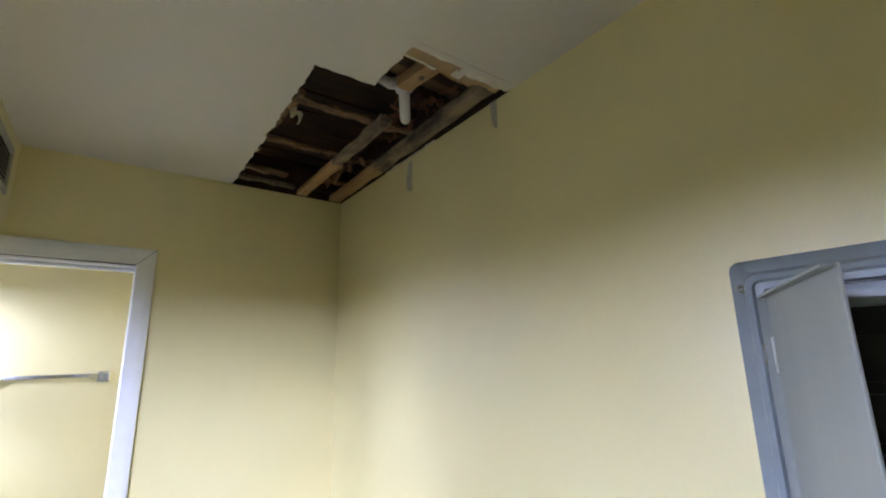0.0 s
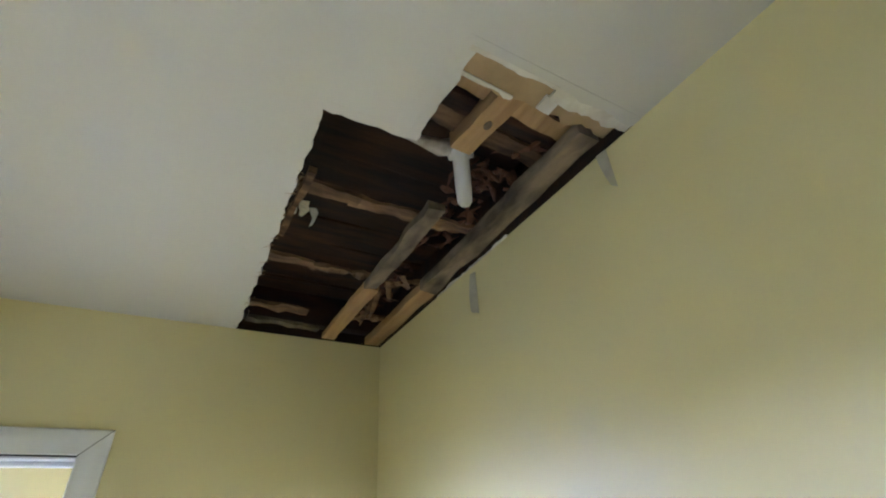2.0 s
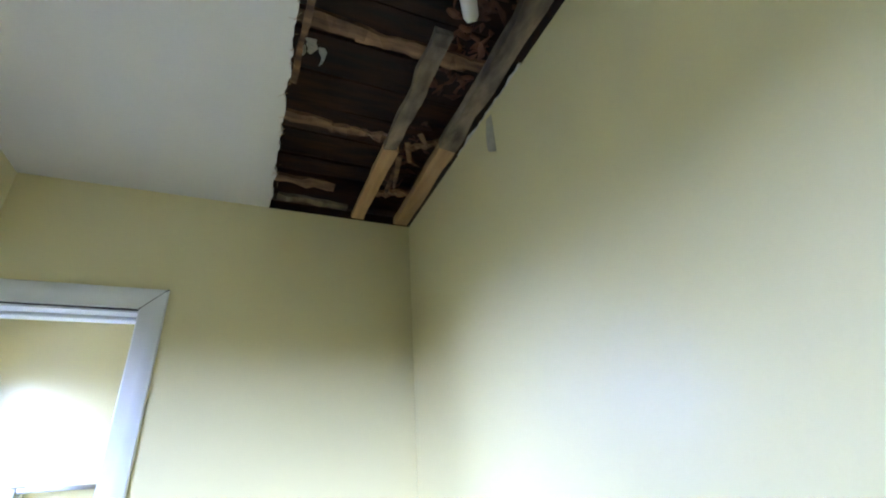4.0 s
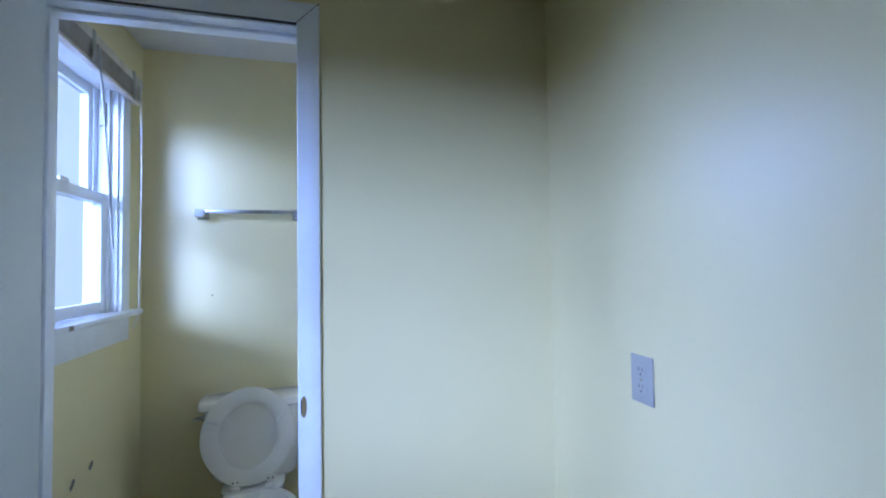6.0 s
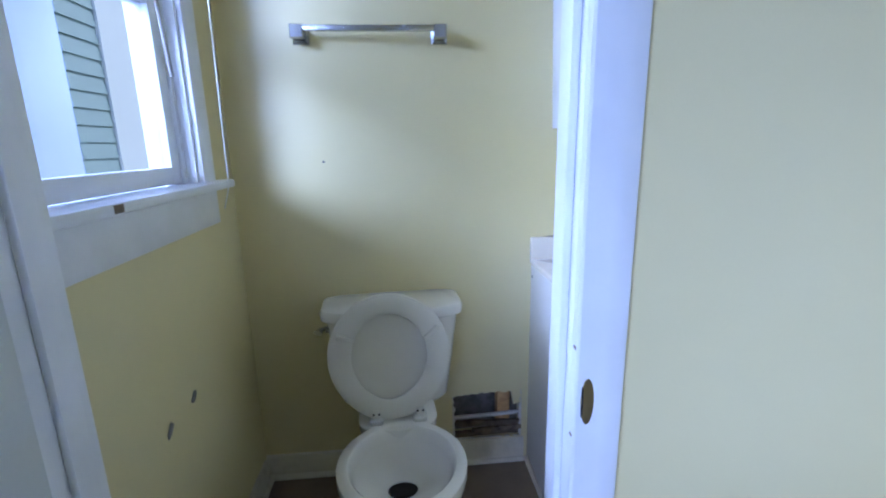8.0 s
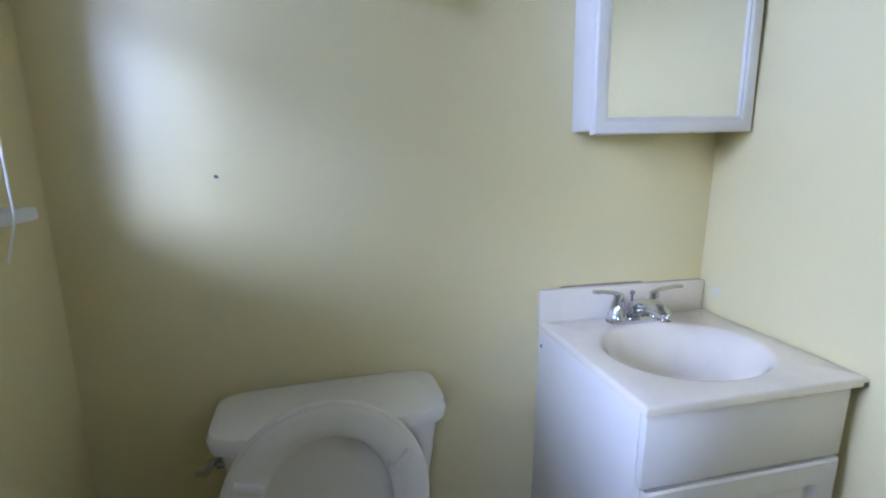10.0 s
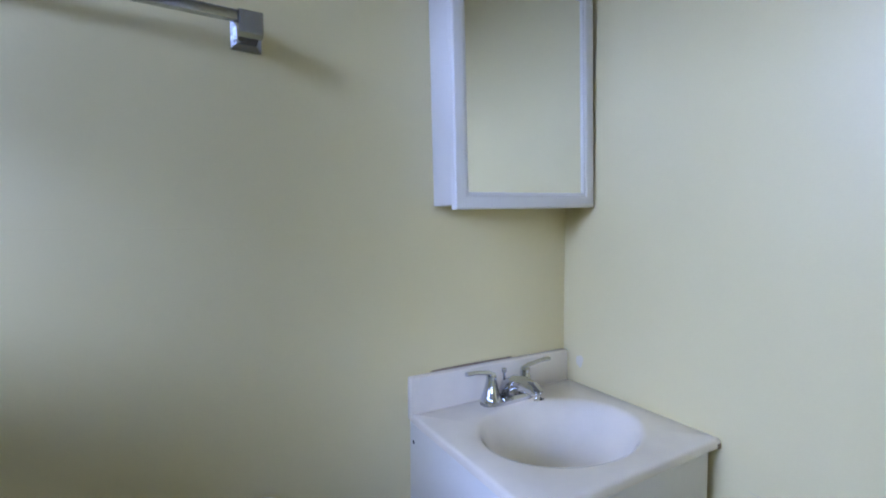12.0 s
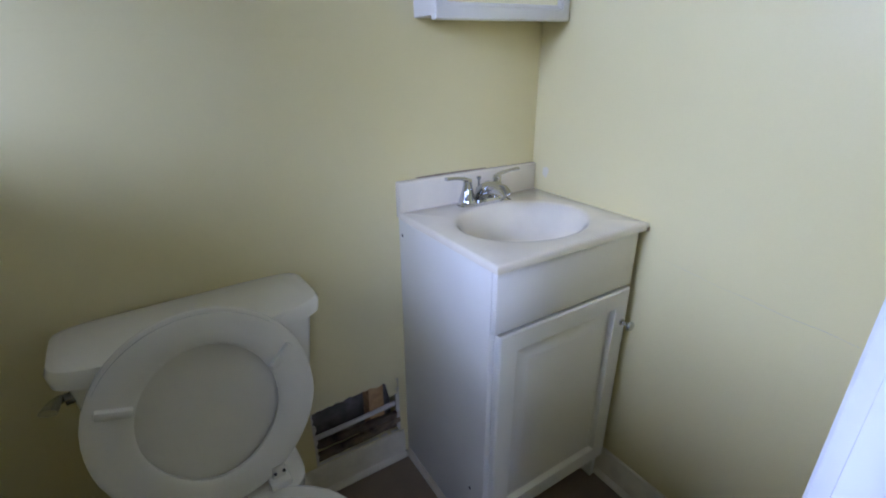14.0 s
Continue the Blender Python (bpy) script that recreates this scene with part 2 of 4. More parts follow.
setting("wall_outer", boxes((RX - 0.12, RX - 0.09, RY - 0.12, BACK + 0.12, H + 0.032, 2.655), (RX - 0.09, 0.0, BACK + 0.112, BACK + 0.12, 0, 2.655), (RX - 0.09, 0.0, RY - 0.12, RY - 0.10, H + 0.032, 2.655)), SIDING, "outer wall band closing the floor space", "wall")
# bathroom
GX0, GX1, GZ0, GZ1 = -0.812, -0.53, 0.102, 0.312
setting("wall_north", boxes((XL - 0.12, GX0, BACK, BACK + 0.11, 0, H), (GX1, 0, BACK, BACK + 0.11, 0, H), (GX0, GX1, BACK, BACK + 0.11, GZ1, H), (GX0, GX1, BACK, BACK + 0.11, 0, GZ0)),
        YELLOW, "pale yellow wall behind toilet and vanity, broken open near the floor", "wall")
setting("wall_window", boxes((XL - 0.12, XL, DY, WY0, 0, H), (XL - 0.12, XL, WY1, BACK, 0, H), (XL - 0.12, XL, WY0, WY1, 0, WZ0 - 0.02), (XL - 0.12, XL, WY0, WY1, WZ1, H)),
        YELLOW, "pale yellow wall with the bathroom window", "wall")
setting("ceiling_bathroom", boxes((XL - 0.12, 0, DY + 0.001, BACK + 0.11, H, H + 0.03)), CEIL, "off-white flat bathroom ceiling", "ceiling")

# ceiling of the outer room, cut open in the corner with ragged edges
random.seed(4)
bm = boxes((RX - 0.12, -0.50, RY - 0.12, 0.0, H, H + 0.014), (-0.50, 0.0, RY - 0.12, -1.195, H, H + 0.014), (-0.50, -0.345, -1.195, -0.995, H, H + 0.014))


def ragged(bm, p, q, inward, reach, rough, z0, z1, step=0.012):
    """A strip along p-q whose inner edge is torn."""
    p, q, w = Vector(p), Vector(q), Vector(inward)
    n = max(2, int((q - p).length / step))
    inner = [p + (q - p) * i / n + w * (reach + rough * (noise.noise((i * 0.35, p.x * 7, p.y * 5)) + random.uniform(-0.35, 0.35))) for i in range(n + 1)]
    outer = [p + (q - p) * i / n for i in range(n + 1)]
    loft(bm, [[(*a, z0), (*b, z0), (*b, z1), (*a, z1)] for a, b in zip(outer, inner)])


ragged(bm, (-0.50, 0.0), (-0.50, -0.995), (1, 0), 0.014, 0.007, H, H + 0.014)
ragged(bm, (-0.50, -0.995), (-0.345, -0.995), (0, 1), 0.018, 0.006, H - 0.0003, H + 0.0137)
ragged(bm, (-0.345, -1.195), (-0.345, -0.979), (1, 0), 0.020, 0.005, H - 0.0006, H + 0.0134)
ragged(bm, (-0.345, -1.195), (0.0, -1.195), (0, 1), 0.020, 0.006, H - 0.0009, H + 0.0131)
ceiling = setting("ceiling", bm, CEIL, "off-white ceiling with a ragged hole cut open in its corner", "ceiling", smooth=0)

# soffit with its grille
setting("soffit", boxes((RX, -1.15, -2.9, 0.0, 2.158, H), bevel=0.004), YELLOW, "yellow painted boxed duct soffit under the ceiling", "soffit")
g = thing("vent_grille", (-1.15, -0.3, 2.23), "grey metal air grille set in the side of the soffit", "vent")
part("frame", boxes((-1.148, -1.142, -0.52, -0.50, 2.215, 2.365), (-1.148, -1.142, -0.14, -0.12, 2.215, 2.365), (-1.148, -1.142, -0.50, -0.14, 2.215, 2.235), (-1.148, -1.142, -0.50, -0.14, 2.345, 2.365)), PLATE, g)
# flat plate behind the slats, the duct's shade put in as colour
part("backing", boxes((-1.149, -1.1475, -0.50, -0.14, 2.235, 2.345)), DARKHOLE, g, "near-black plate standing for the shaded duct opening")
for i in range(7):
    z = 2.241 + i * 0.0155
    bm = bmesh.new()
    prism(bm, [(-1.1475, z + 0.009), (-1.1425, z), (-1.1425, z + 0.0015), (-1.1475, z + 0.0105)], "y", -0.50, -0.14)
    part("slat", bm, PLATE, g)


# ---------------------------------------------------------------- doorway trim and door
def casing_profile(w):
    """Board section from the inner edge outwards: width, thickness."""
    return [(0, 0), (0, 0.012), (0.003, 0.0145), (w * 0.5, 0.016), (w - 0.010, 0.0165), (w - 0.003, 0.0135), (w, 0.008), (w, 0)]


def mitred(side, face, out, x0, x1, ztop, w, zbot=0.0):
    """One casing board of a door frame on the plane y = face, mitred at the top corners."""
    bm = bmesh.new()
    prof = casing_profile(w)
    if side == "top":
        a = [(x0 - u, face + out * t, ztop + u) for u, t in prof]
        b = [(x1 + u, face + out * t, ztop + u) for u, t in prof]
        loft(bm, [a, b])
    else:
        x, s = (x1, 1) if side == "right" else (x0, -1)
        loft(bm, [[(x + s * u, face + out * t, zbot) for u, t in prof], [(x + s * u, face + out * t, ztop + u - 0.0015) for u, t in prof]])
    return bm


cs = thing("door_frame", (-1.08, 0, 0), "white painted wooden door frame with mitred casing, worn at the latch", "door frame", kind="structure")
for s in ("left", "right", "top"):
    part("casing", mitred(s, -0.0005, -1, JL - 0.004, JR - 0.010, JT + 0.006, 0.062), TRIM, cs)
for s in ("left", "right", "top"):
    part("casing", mitred(s, DY + 0.0005, 1, JL - 0.030, JR + 0.030, JT + 0.030, 0.055), TRIM, cs)
kx0, kz0 = JR - 0.010, JT + 0.006
bm = bmesh.new()
prism(bm, [(kx0, kz0), (kx0 + 0.0018, kz0), (kx0 + 0.0622, kz0 + 0.0604), (kx0 + 0.0610, kz0 + 0.0610)], "y", -0.0172, -0.004)
part("joint_crack", bm, DARKHOLE, cs, "open dark mitre joint")
bm = bmesh.new()
prism(bm, [(JL + 0.02, kz0 + 0.0002), (-1.02, kz0 - 0.0008), (kx0, kz0 - 0.0030), (kx0, kz0 + 0.0002), (-0.85, kz0 + 0.0012), (-1.1, kz0 + 0.0010)], "y", -0.0130, -0.002)
part("joint_crack", bm, DARKHOLE, cs, "dark paint crack under the head casing")
part("jamb", boxes((JR, JR + 0.02, 0, DY, 0, JT + 0.02), bevel=0.0015), TRIM, cs)
part("jamb", boxes((JL - 0.02, JL, 0, DY, 0, JT + 0.02), bevel=0.0015), TRIM, cs)
part("head_jamb", boxes((JL, JR, 0, DY, JT, JT + 0.02), bevel=0.0015), TRIM, cs)
part("door_stop", boxes((JR - 0.011, JR, 0.042, 0.078, 0, JT), bevel=0.002), TRIM, cs)
part("door_stop", boxes((JL, JL + 0.011, 0.042, 0.078, 0, JT), bevel=0.002), TRIM, cs)
part("door_stop", boxes((JL + 0.011, JR - 0.011, 0.042, 0.078, JT - 0.011, JT), bevel=0.002), TRIM, cs)
bm = bmesh.new()
prism(bm, [(x, z) for x, z, _ in oval(-0.770, 0.978, 0, 0.008, 0.030, 24)], "y", -0.0165, -0.006)
strike = part("strike_plate", bm, BRASS, cs, "worn brass strike plate with rounded ends")
bm = bmesh.new()
prism(bm, [(x, z) for x, z, _ in oval(-0.7765, 0.978, 0, 0.0012, 0.020, 16, 4)], "y", -0.0170, -0.0160)
part("latch_hole", bm, DARKHOLE, strike)
for z in (1.045, 0.93):
    bm = bmesh.new()
    prism(bm, [(x, zz) for x, zz, _ in oval(-0.783, z, 0, 0.0025, 0.004, 10)], "y", -0.0115, -0.004)
    part("chip", bm, STAIN, cs, "chipped bare spot in the paint")

DX = -1.372
dl = thing("door", (DX, -0.02, 0), "flat white painted interior door standing wide open", "door")
dl["kind"] = "structure"
part("leaf", boxes((DX - 0.035, DX, -0.597, -0.020, 0.012, 2.030), bevel=0.002), DOORP, dl)
for s in (1, -1):
    x0 = DX if s > 0 else DX - 0.035
    kb = bmesh.new()
    prof = [(0.0, 0.030), (0.004, 0.030), (0.007, 0.024), (0.010, 0.012), (0.030, 0.010), (0.036, 0.020), (0.046, 0.027), (0.056, 0.025), (0.062, 0.014), (0.063, 0.002)]
    loft(kb, [[(x0 + s * d, -0.537 + r * math.cos(2 * math.pi * k / 24), 0.925 + r * math.sin(2 * math.pi * k / 24)) for k in range(24)] for d, r in prof])
    part("door_knob", kb, BRASS, dl, "aged brass round knob")
for z in (0.25, 1.05, 1.80):
    hb = bmesh.new()
    tube(hb, [(DX - 0.040, -0.017, z - 0.046), (DX - 0.040, -0.017, z + 0.046)], 0.0045, 10)
    part("hinge", hb, TRIM, dl, "painted-over butt hinge")


# ---------------------------------------------------------------- hole in the ceiling
def stick(name, p, q, w, h, material, seed, label="", parent=None, rough=0.004):
    """A sawn or split piece of wood from p to q, w wide and h high, with uneven faces."""
    p, q = Vector(p), Vector(q)
    d = (q - p).normalized()
    side = d.cross(Vector((0, 0, 1))).normalized()
    up = side.cross(d)
    n = 14
    bm = bmesh.new()
    rings = []
    for i in range(n + 1):
        c = p + (q - p) * i / n
        j = [rough * noise.noise((i * 0.55, seed * 3.1, k * 2.7)) for k in range(4)]
        k = 1.0
        rings.append([c + side * (w / 2 + j[0]) + up * (j[1]), c - side * (w / 2 + j[2]) + up * (j[3]), c - side * (w / 2 + j[2]) * k + up * h, c + side * (w / 2 + j[0]) * k + up * h])
    loft(bm, rings)
    ob = part(name, bm, material, parent, label, smooth=0)
    return ob


fl = thing("exposed_floor_framing", (-0.25, -0.5, H + 0.02), "old dark boards, darkened further for shade, with furring strips and broken laths bared above the ceiling", "framing", kind="structure")
# boards and joists hold the cavity's shade in their colour
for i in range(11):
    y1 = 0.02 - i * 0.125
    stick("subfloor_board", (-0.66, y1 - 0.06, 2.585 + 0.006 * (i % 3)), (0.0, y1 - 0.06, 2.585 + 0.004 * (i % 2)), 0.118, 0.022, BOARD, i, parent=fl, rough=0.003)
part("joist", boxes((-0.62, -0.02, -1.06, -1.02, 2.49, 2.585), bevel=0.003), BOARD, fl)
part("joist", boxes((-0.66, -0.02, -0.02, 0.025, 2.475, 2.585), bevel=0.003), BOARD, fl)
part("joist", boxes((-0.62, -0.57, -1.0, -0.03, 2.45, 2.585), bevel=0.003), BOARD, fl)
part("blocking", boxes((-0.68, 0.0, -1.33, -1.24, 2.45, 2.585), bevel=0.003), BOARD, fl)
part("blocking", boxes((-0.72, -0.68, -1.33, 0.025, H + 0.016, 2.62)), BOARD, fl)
stick("furring_strip", (-0.196, 0.0, H + 0.004), (-0.188, -0.40, H + 0.010), 0.044, 0.020, WOODT, 2, "tan sawn furring strip", fl)
stick("furring_strip", (-0.190, -0.40, H + 0.011), (-0.188, -0.80, H + 0.016), 0.040, 0.020, WOODG, 3, "grey rotted end of the furring strip", fl, rough=0.008)
stick("furring_strip", (-0.034, -0.001, H + 0.003), (-0.036, -0.46, H + 0.006), 0.050, 0.026, WOODT, 5, "tan sawn furring strip along the wall", fl)
stick("furring_strip", (-0.038, -0.46, H + 0.004), (-0.040, -1.115, H + 0.010), 0.052, 0.030, WOODG, 6, "grey mouldy furring strip along the wall", fl, rough=0.009)
stick("broken_lath", (-0.60, -0.735, H + 0.042), (-0.34, -0.722, H + 0.040), 0.036, 0.010, WOODX, 7, parent=fl, rough=0.010)
stick("broken_lath", (-0.36, -0.715, H + 0.044), (-0.05, -0.725, H + 0.040), 0.032, 0.010, WOODX, 8, parent=fl, rough=0.010)
stick("broken_lath", (-0.60, -0.42, H + 0.044), (-0.36, -0.41, H + 0.042), 0.034, 0.010, WOODX, 9, parent=fl, rough=0.010)
stick("broken_lath", (-0.37, -0.405, H + 0.043), (-0.16, -0.40, H + 0.046), 0.026, 0.010, WOODX, 10, parent=fl, rough=0.012)
stick("broken_lath", (-0.14, -0.38, H + 0.040), (-0.05, -0.44, H + 0.040), 0.020, 0.008, WOODX, 11, parent=fl, rough=0.010)
stick("broken_lath", (-0.60, -0.14, H + 0.035), (-0.30, -0.13, H + 0.030), 0.040, 0.010, WOODX, 12, parent=fl, rough=0.012)
stick("broken_lath", (-0.47, -0.05, H + 0.018), (-0.24, -0.035, H + 0.016), 0.030, 0.012, WOODG, 13, parent=fl, rough=0.008)
stick("broken_lath", (-0.16, -0.12, H + 0.040), (-0.05, -0.16, H + 0.036), 0.030, 0.010, WOODX, 14, parent=fl, rough=0.012)
stick("lath_edge", (-0.475, -0.56, H + 0.016), (-0.462, -0.80, H + 0.018), 0.014, 0.016, WOODX, 15, "split brown lath edge", fl, rough=0.003)
stick("wood_block", (-0.225, -0.965, H + 0.030), (-0.205, -1.185, H + 0.022), 0.046, 0.036, WOODT, 16, "short tan lumber block with a knot", fl, rough=0.002)
stick("upper_lath", (-0.34, -1.10, H + 0.052), (-0.05, -1.07, H + 0.052), 0.040, 0.010, WOODT, 17, parent=fl, rough=0.006)
stick("upper_lath", (-0.34, -1.01, H + 0.060), (-0.05, -0.985, H + 0.058), 0.040, 0.010, WOODX, 18, parent=fl, rough=0.006)
bm = bmesh.new()
loft(bm, [oval(-0.215, -1.045, H + 0.0245, 0.007, 0.010, 14), oval(-0.215, -1.045, H + 0.030, 0.007, 0.010, 14)])
part("knot", bm, WOODG, fl, "dark knot in the lumber block")
bm = bmesh.new()
ragged(bm, (-0.335, -1.185), (-0.020, -1.185), (0, 1), 0.058, 0.009, H + 0.006, H + 0.010)
part("paper_strip", bm, PAPER, fl, "brown paper left on the board's edge", smooth=0)
bm = bmesh.new()
ragged(bm, (-0.330, -1.136), (-0.225, -1.130), (0, 1), 0.006, 0.006, H + 0.0035, H + 0.0085)
part("plaster_edge", bm, PLASTER, fl, "white plaster crumbs on the paper's edge", smooth=0)
bm = bmesh.new()
ragged(bm, (-0.172, -1.182), (-0.001, -1.190), (0, 1), 0.034, 0.010, H + 0.0005, H + 0.006)
ragged(bm, (-0.178, -1.158), (-0.150, -1.152), (0, 1), 0.030, 0.010, H + 0.0008, H + 0.0055)
part("plaster_flap", bm, PLASTER, fl, "raw white plaster flap along the hole", smooth=0)
bm = bmesh.new()
ragged(bm, (-0.335, -1.181), (-0.170, -1.181), (0, 1), 0.007, 0.004, H - 0.0012, H + 0.004)
part("plaster_edge", bm, PLASTER, fl, "thin white cut edge of the ceiling board", smooth=0)
bm = bmesh.new()
ragged(bm, (-0.0005, -0.45), (-0.0005, -0.80), (-1, 0), 0.004, 0.006, H - 0.002, H + 0.002)
part("plaster_edge", bm, PLASTER, fl, "crumbled plaster edge along the wall", smooth=0)
bm = bmesh.new()
for k in range(95):
    c = Vector((random.gauss(-0.115, 0.030), random.uniform(-1.02, -0.58), random.uniform(H + 0.045, H + 0.10)))
    if k % 4 == 0:
        c = Vector((random.gauss(-0.115, 0.022), random.uniform(-0.52, -0.10), random.uniform(H + 0.035, H + 0.07)))
    d = Vector((random.uniform(-1, 1), random.uniform(-1, 1), random.uniform(-0.5, 0.5))).normalized() * random.uniform(0.010, 0.030)
    m = c + Vector((random.uniform(-0.008, 0.008), random.uniform(-0.008, 0.008), random.uniform(-0.010, 0.004)))
    tube(bm, [c - d, (c - d + m) / 2 + Vector((0, 0, random.uniform(-0.004, 0.004))), m, c + d], [random.uniform(0.002, 0.006), random.uniform(0.004, 0.010), random.uniform(0.004, 0.011), 0.002], 6, flat=0.45)
tagged(part("crumbs", bm, CRUMB, fl, "rust-brown rotted crumbs and fibres beside the pipe", smooth=0), kind="stuff")
# long curled splinters torn off the middle strip
for n, (a, b, c) in enumerate((((-0.150, -0.36, 0.030), (-0.135, -0.27, 0.006), (-0.120, -0.20, 0.014)), ((-0.145, -0.42, 0.034), (-0.118, -0.36, 0.012), (-0.075, -0.33, 0.026)), ((-0.140, -0.30, 0.030), (-0.148, -0.22, 0.002), (-0.140, -0.17, -0.004)), ((-0.125, -0.47, 0.030), (-0.090, -0.44, 0.014), (-0.065, -0.46, 0.020)))):
    bm = bmesh.new()
    tube(bm, [(a[0], a[1], H + a[2]), (b[0], b[1], H + b[2]), (c[0], c[1], H + c[2])], [0.009, 0.007, 0.002], 6, flat=0.35)
    part("splinter", bm, WOODX, fl, smooth=0)
# grey scrap of insulation paper caught on the lath
bm = bmesh.new()
for x, y, w, h_, tw in ((-0.452, -0.672, 0.030, 0.034, 0.3), (-0.425, -0.655, 0.016, 0.042, -0.5), (-0.466, -0.650, 0.012, 0.022, 0.8)):
    rings_ = []
    for i in range(5):
        f = i / 4
        a = tw * f * 2
        ww = w * (1 - 0.6 * f) / 2 * (1 + 0.3 * math.sin(i * 2.1 + x * 90))
        c = Vector((x + 0.006 * math.sin(3 * f), y + 0.010 * f, H + 0.046 - h_ * f))
        u = Vector((math.cos(a), math.sin(a), 0.1))
        v = Vector((-math.sin(a), math.cos(a), 0)) * 0.0009
        rings_.append([c + u * ww + v, c - u * ww + v, c - u * ww - v, c + u * ww - v])
    loft(bm, rings_)
part("paper_scrap", bm, PEEL, fl, "torn pale grey paper scrap hanging from the lath", smooth=0)
bm = bmesh.new()
for k in range(22):
    c = Vector((-0.495 + random.uniform(0.012, 0.020), random.choice((-0.20, -0.42, -0.58, -0.71, -0.80)) + random.uniform(-0.06, 0.06), H))
    tube(bm, [c, c + Vector((random.uniform(-0.022, 0.004), random.uniform(-0.014, 0.014), -random.uniform(0.002, 0.012)))], [0.0010, 0.0004], 4)
tagged(part("fibres", bm, PAPER, fl, "torn paper fibres hanging from the edge", smooth=0), kind="stuff")

pp = thing("drain_trap", (-0.20, -0.93, H + 0.03), "white plastic drain pipe hanging from the ceiling hole", "pipe")
bm = bmesh.new()
tube(bm, [(-0.225, -0.965, H + 0.075), (-0.212, -0.945, H + 0.060), (-0.198, -0.925, H + 0.040), (-0.178, -0.895, H + 0.012), (-0.162, -0.872, H - 0.006), (-0.158, -0.866, H - 0.011)], [0.017, 0.0165, 0.0165, 0.0165, 0.0155, 0.009], 20)
part("pipe", bm, PVC, pp)
bm = bmesh.new()
tube(bm, [(-0.213, -0.947, H + 0.062), (-0.203, -0.933, H + 0.047)], [0.0265, 0.0255], 10)
part("slip_nut", bm, PVC, pp, "ribbed white slip nut")
bm = bmesh.new()
tube(bm, [(-0.335, -0.925, H + 0.075), (-0.29, -0.925, H + 0.068), (-0.250, -0.930, H + 0.060), (-0.222, -0.945, H + 0.062)], [0.009, 0.010, 0.017, 0.018], 14)
part("elbow", bm, PVCG, pp, "grimy white elbow fitting")

pl = thing("peeling_strip", (-0.003, -0.635, 2.30), "thin peeled strip of paint hanging on the wall", "peeling paint")
bm = bmesh.new()
loft(bm, [[(-0.001, -0.652, z), (-0.001 - d, -0.652 + w, z), (-0.003 - d, -0.652 + w, z), (-0.003, -0.652, z)] for z, d, w in ((2.408, 0.002, 0.020), (2.37, 0.006, 0.022), (2.33, 0.010, 0.020), (2.30, 0.013, 0.013), (2.293, 0.013, 0.006))])
part("strip", bm, PEEL, pl)
pl = thing("peeling_strip", (-0.003, -1.10, 2.38), "thin peeled strip of paint hanging on the wall", "peeling paint")
bm = bmesh.new()
loft(bm, [[(-0.001, -1.112, z), (-0.001 - d, -1.112 + w, z), (-0.003 - d, -1.112 + w, z), (-0.003, -1.112, z)] for z, d, w in ((2.428, 0.002, 0.022), (2.39, 0.007, 0.016), (2.36, 0.010, 0.009), (2.34, 0.011, 0.003))])
part("strip", bm, PEEL, pl)


# ---------------------------------------------------------------- electrical panel
ep = thing("electrical_panel", (0, -1.86, 1.2), "grey enamelled steel breaker panel with its door ajar", "electrical panel")
PY0, PY1, PZ0, PZ1 = -2.055, -1.648, 1.13, 1.853
bm = bmesh.new()


def rect_ring(d, x, r=0.016):
    out = []
    for cy, cz, a0 in ((PY1 - d - r, PZ1 - d - r, 0), (PY0 + d + r, PZ1 - d - r, 90), (PY0 + d + r, PZ0 + d + r, 180), (PY1 - d - r, PZ0 + d + r, 270)):
        for k in range(6):
            a = radians(a0 + k * 18)
            out.append((x, cy + r * math.cos(a), cz + r * math.sin(a)))
    return out


loft(bm, [rect_ring(0, -0.0005), rect_ring(0, -0.004), rect_ring(0.004, -0.008), rect_ring(0.020, -0.012), rect_ring(0.026, -0.020), rect_ring(0.034, -0.021), rect_ring(0.038, -0.017, 0.008), rect_ring(0.048, -0.016, 0.006), rect_ring(0.050, -0.002, 0.006)], cap0=False, cap1=False)
part("cover_frame", bm, GREYM, ep, "stepped grey steel cover frame")
part("interior", boxes((-0.0035, -0.001, PY0 + 0.049, PY1 - 0.049, PZ0 + 0.049, PZ1 - 0.049)), BLACK, ep, "dark panel interior")
part("inner_trim", boxes((-0.014, -0.004, PY0 + 0.052, PY1 - 0.052, PZ1 - 0.085, PZ1 - 0.054), bevel=0.002), GREYM, ep)
for i in range(6):
    z = 1.70 - i * 0.075
    for y in (-1.80, -1.91):
        part("breaker", boxes((-0.020, -0.004, y - 0.045, y + 0.045, z - 0.030, z + 0.030), bevel=0.003), BLACK, ep, "black circuit breaker")
for y, z in ((PY1 - 0.019, PZ1 - 0.045), (PY0 + 0.019, PZ1 - 0.045), (PY1 - 0.019, PZ0 + 0.045), (PY0 + 0.019, PZ0 + 0.045)):
    bm = bmesh.new()
    loft(bm, [[(x, y + r * math.cos(k * 0.449), z + r * math.sin(k * 0.449)) for k in range(14)] for x, r in ((-0.010, 0.007), (-0.0155, 0.0065), (-0.017, 0.004))])
    sc = part("screw", bm, DULLCHR, ep, "steel slotted screw")
    part("slot", boxes((-0.0175, -0.0168, y - 0.004, y + 0.004, z - 0.0008, z + 0.0008)), BLACK, sc)
hx, hy = -0.019, -1.700
dirv = Vector((-0.274, -0.154, 0)).normalized()
nrm = Vector((dirv.y, -dirv.x, 0))
bm = bmesh.new()
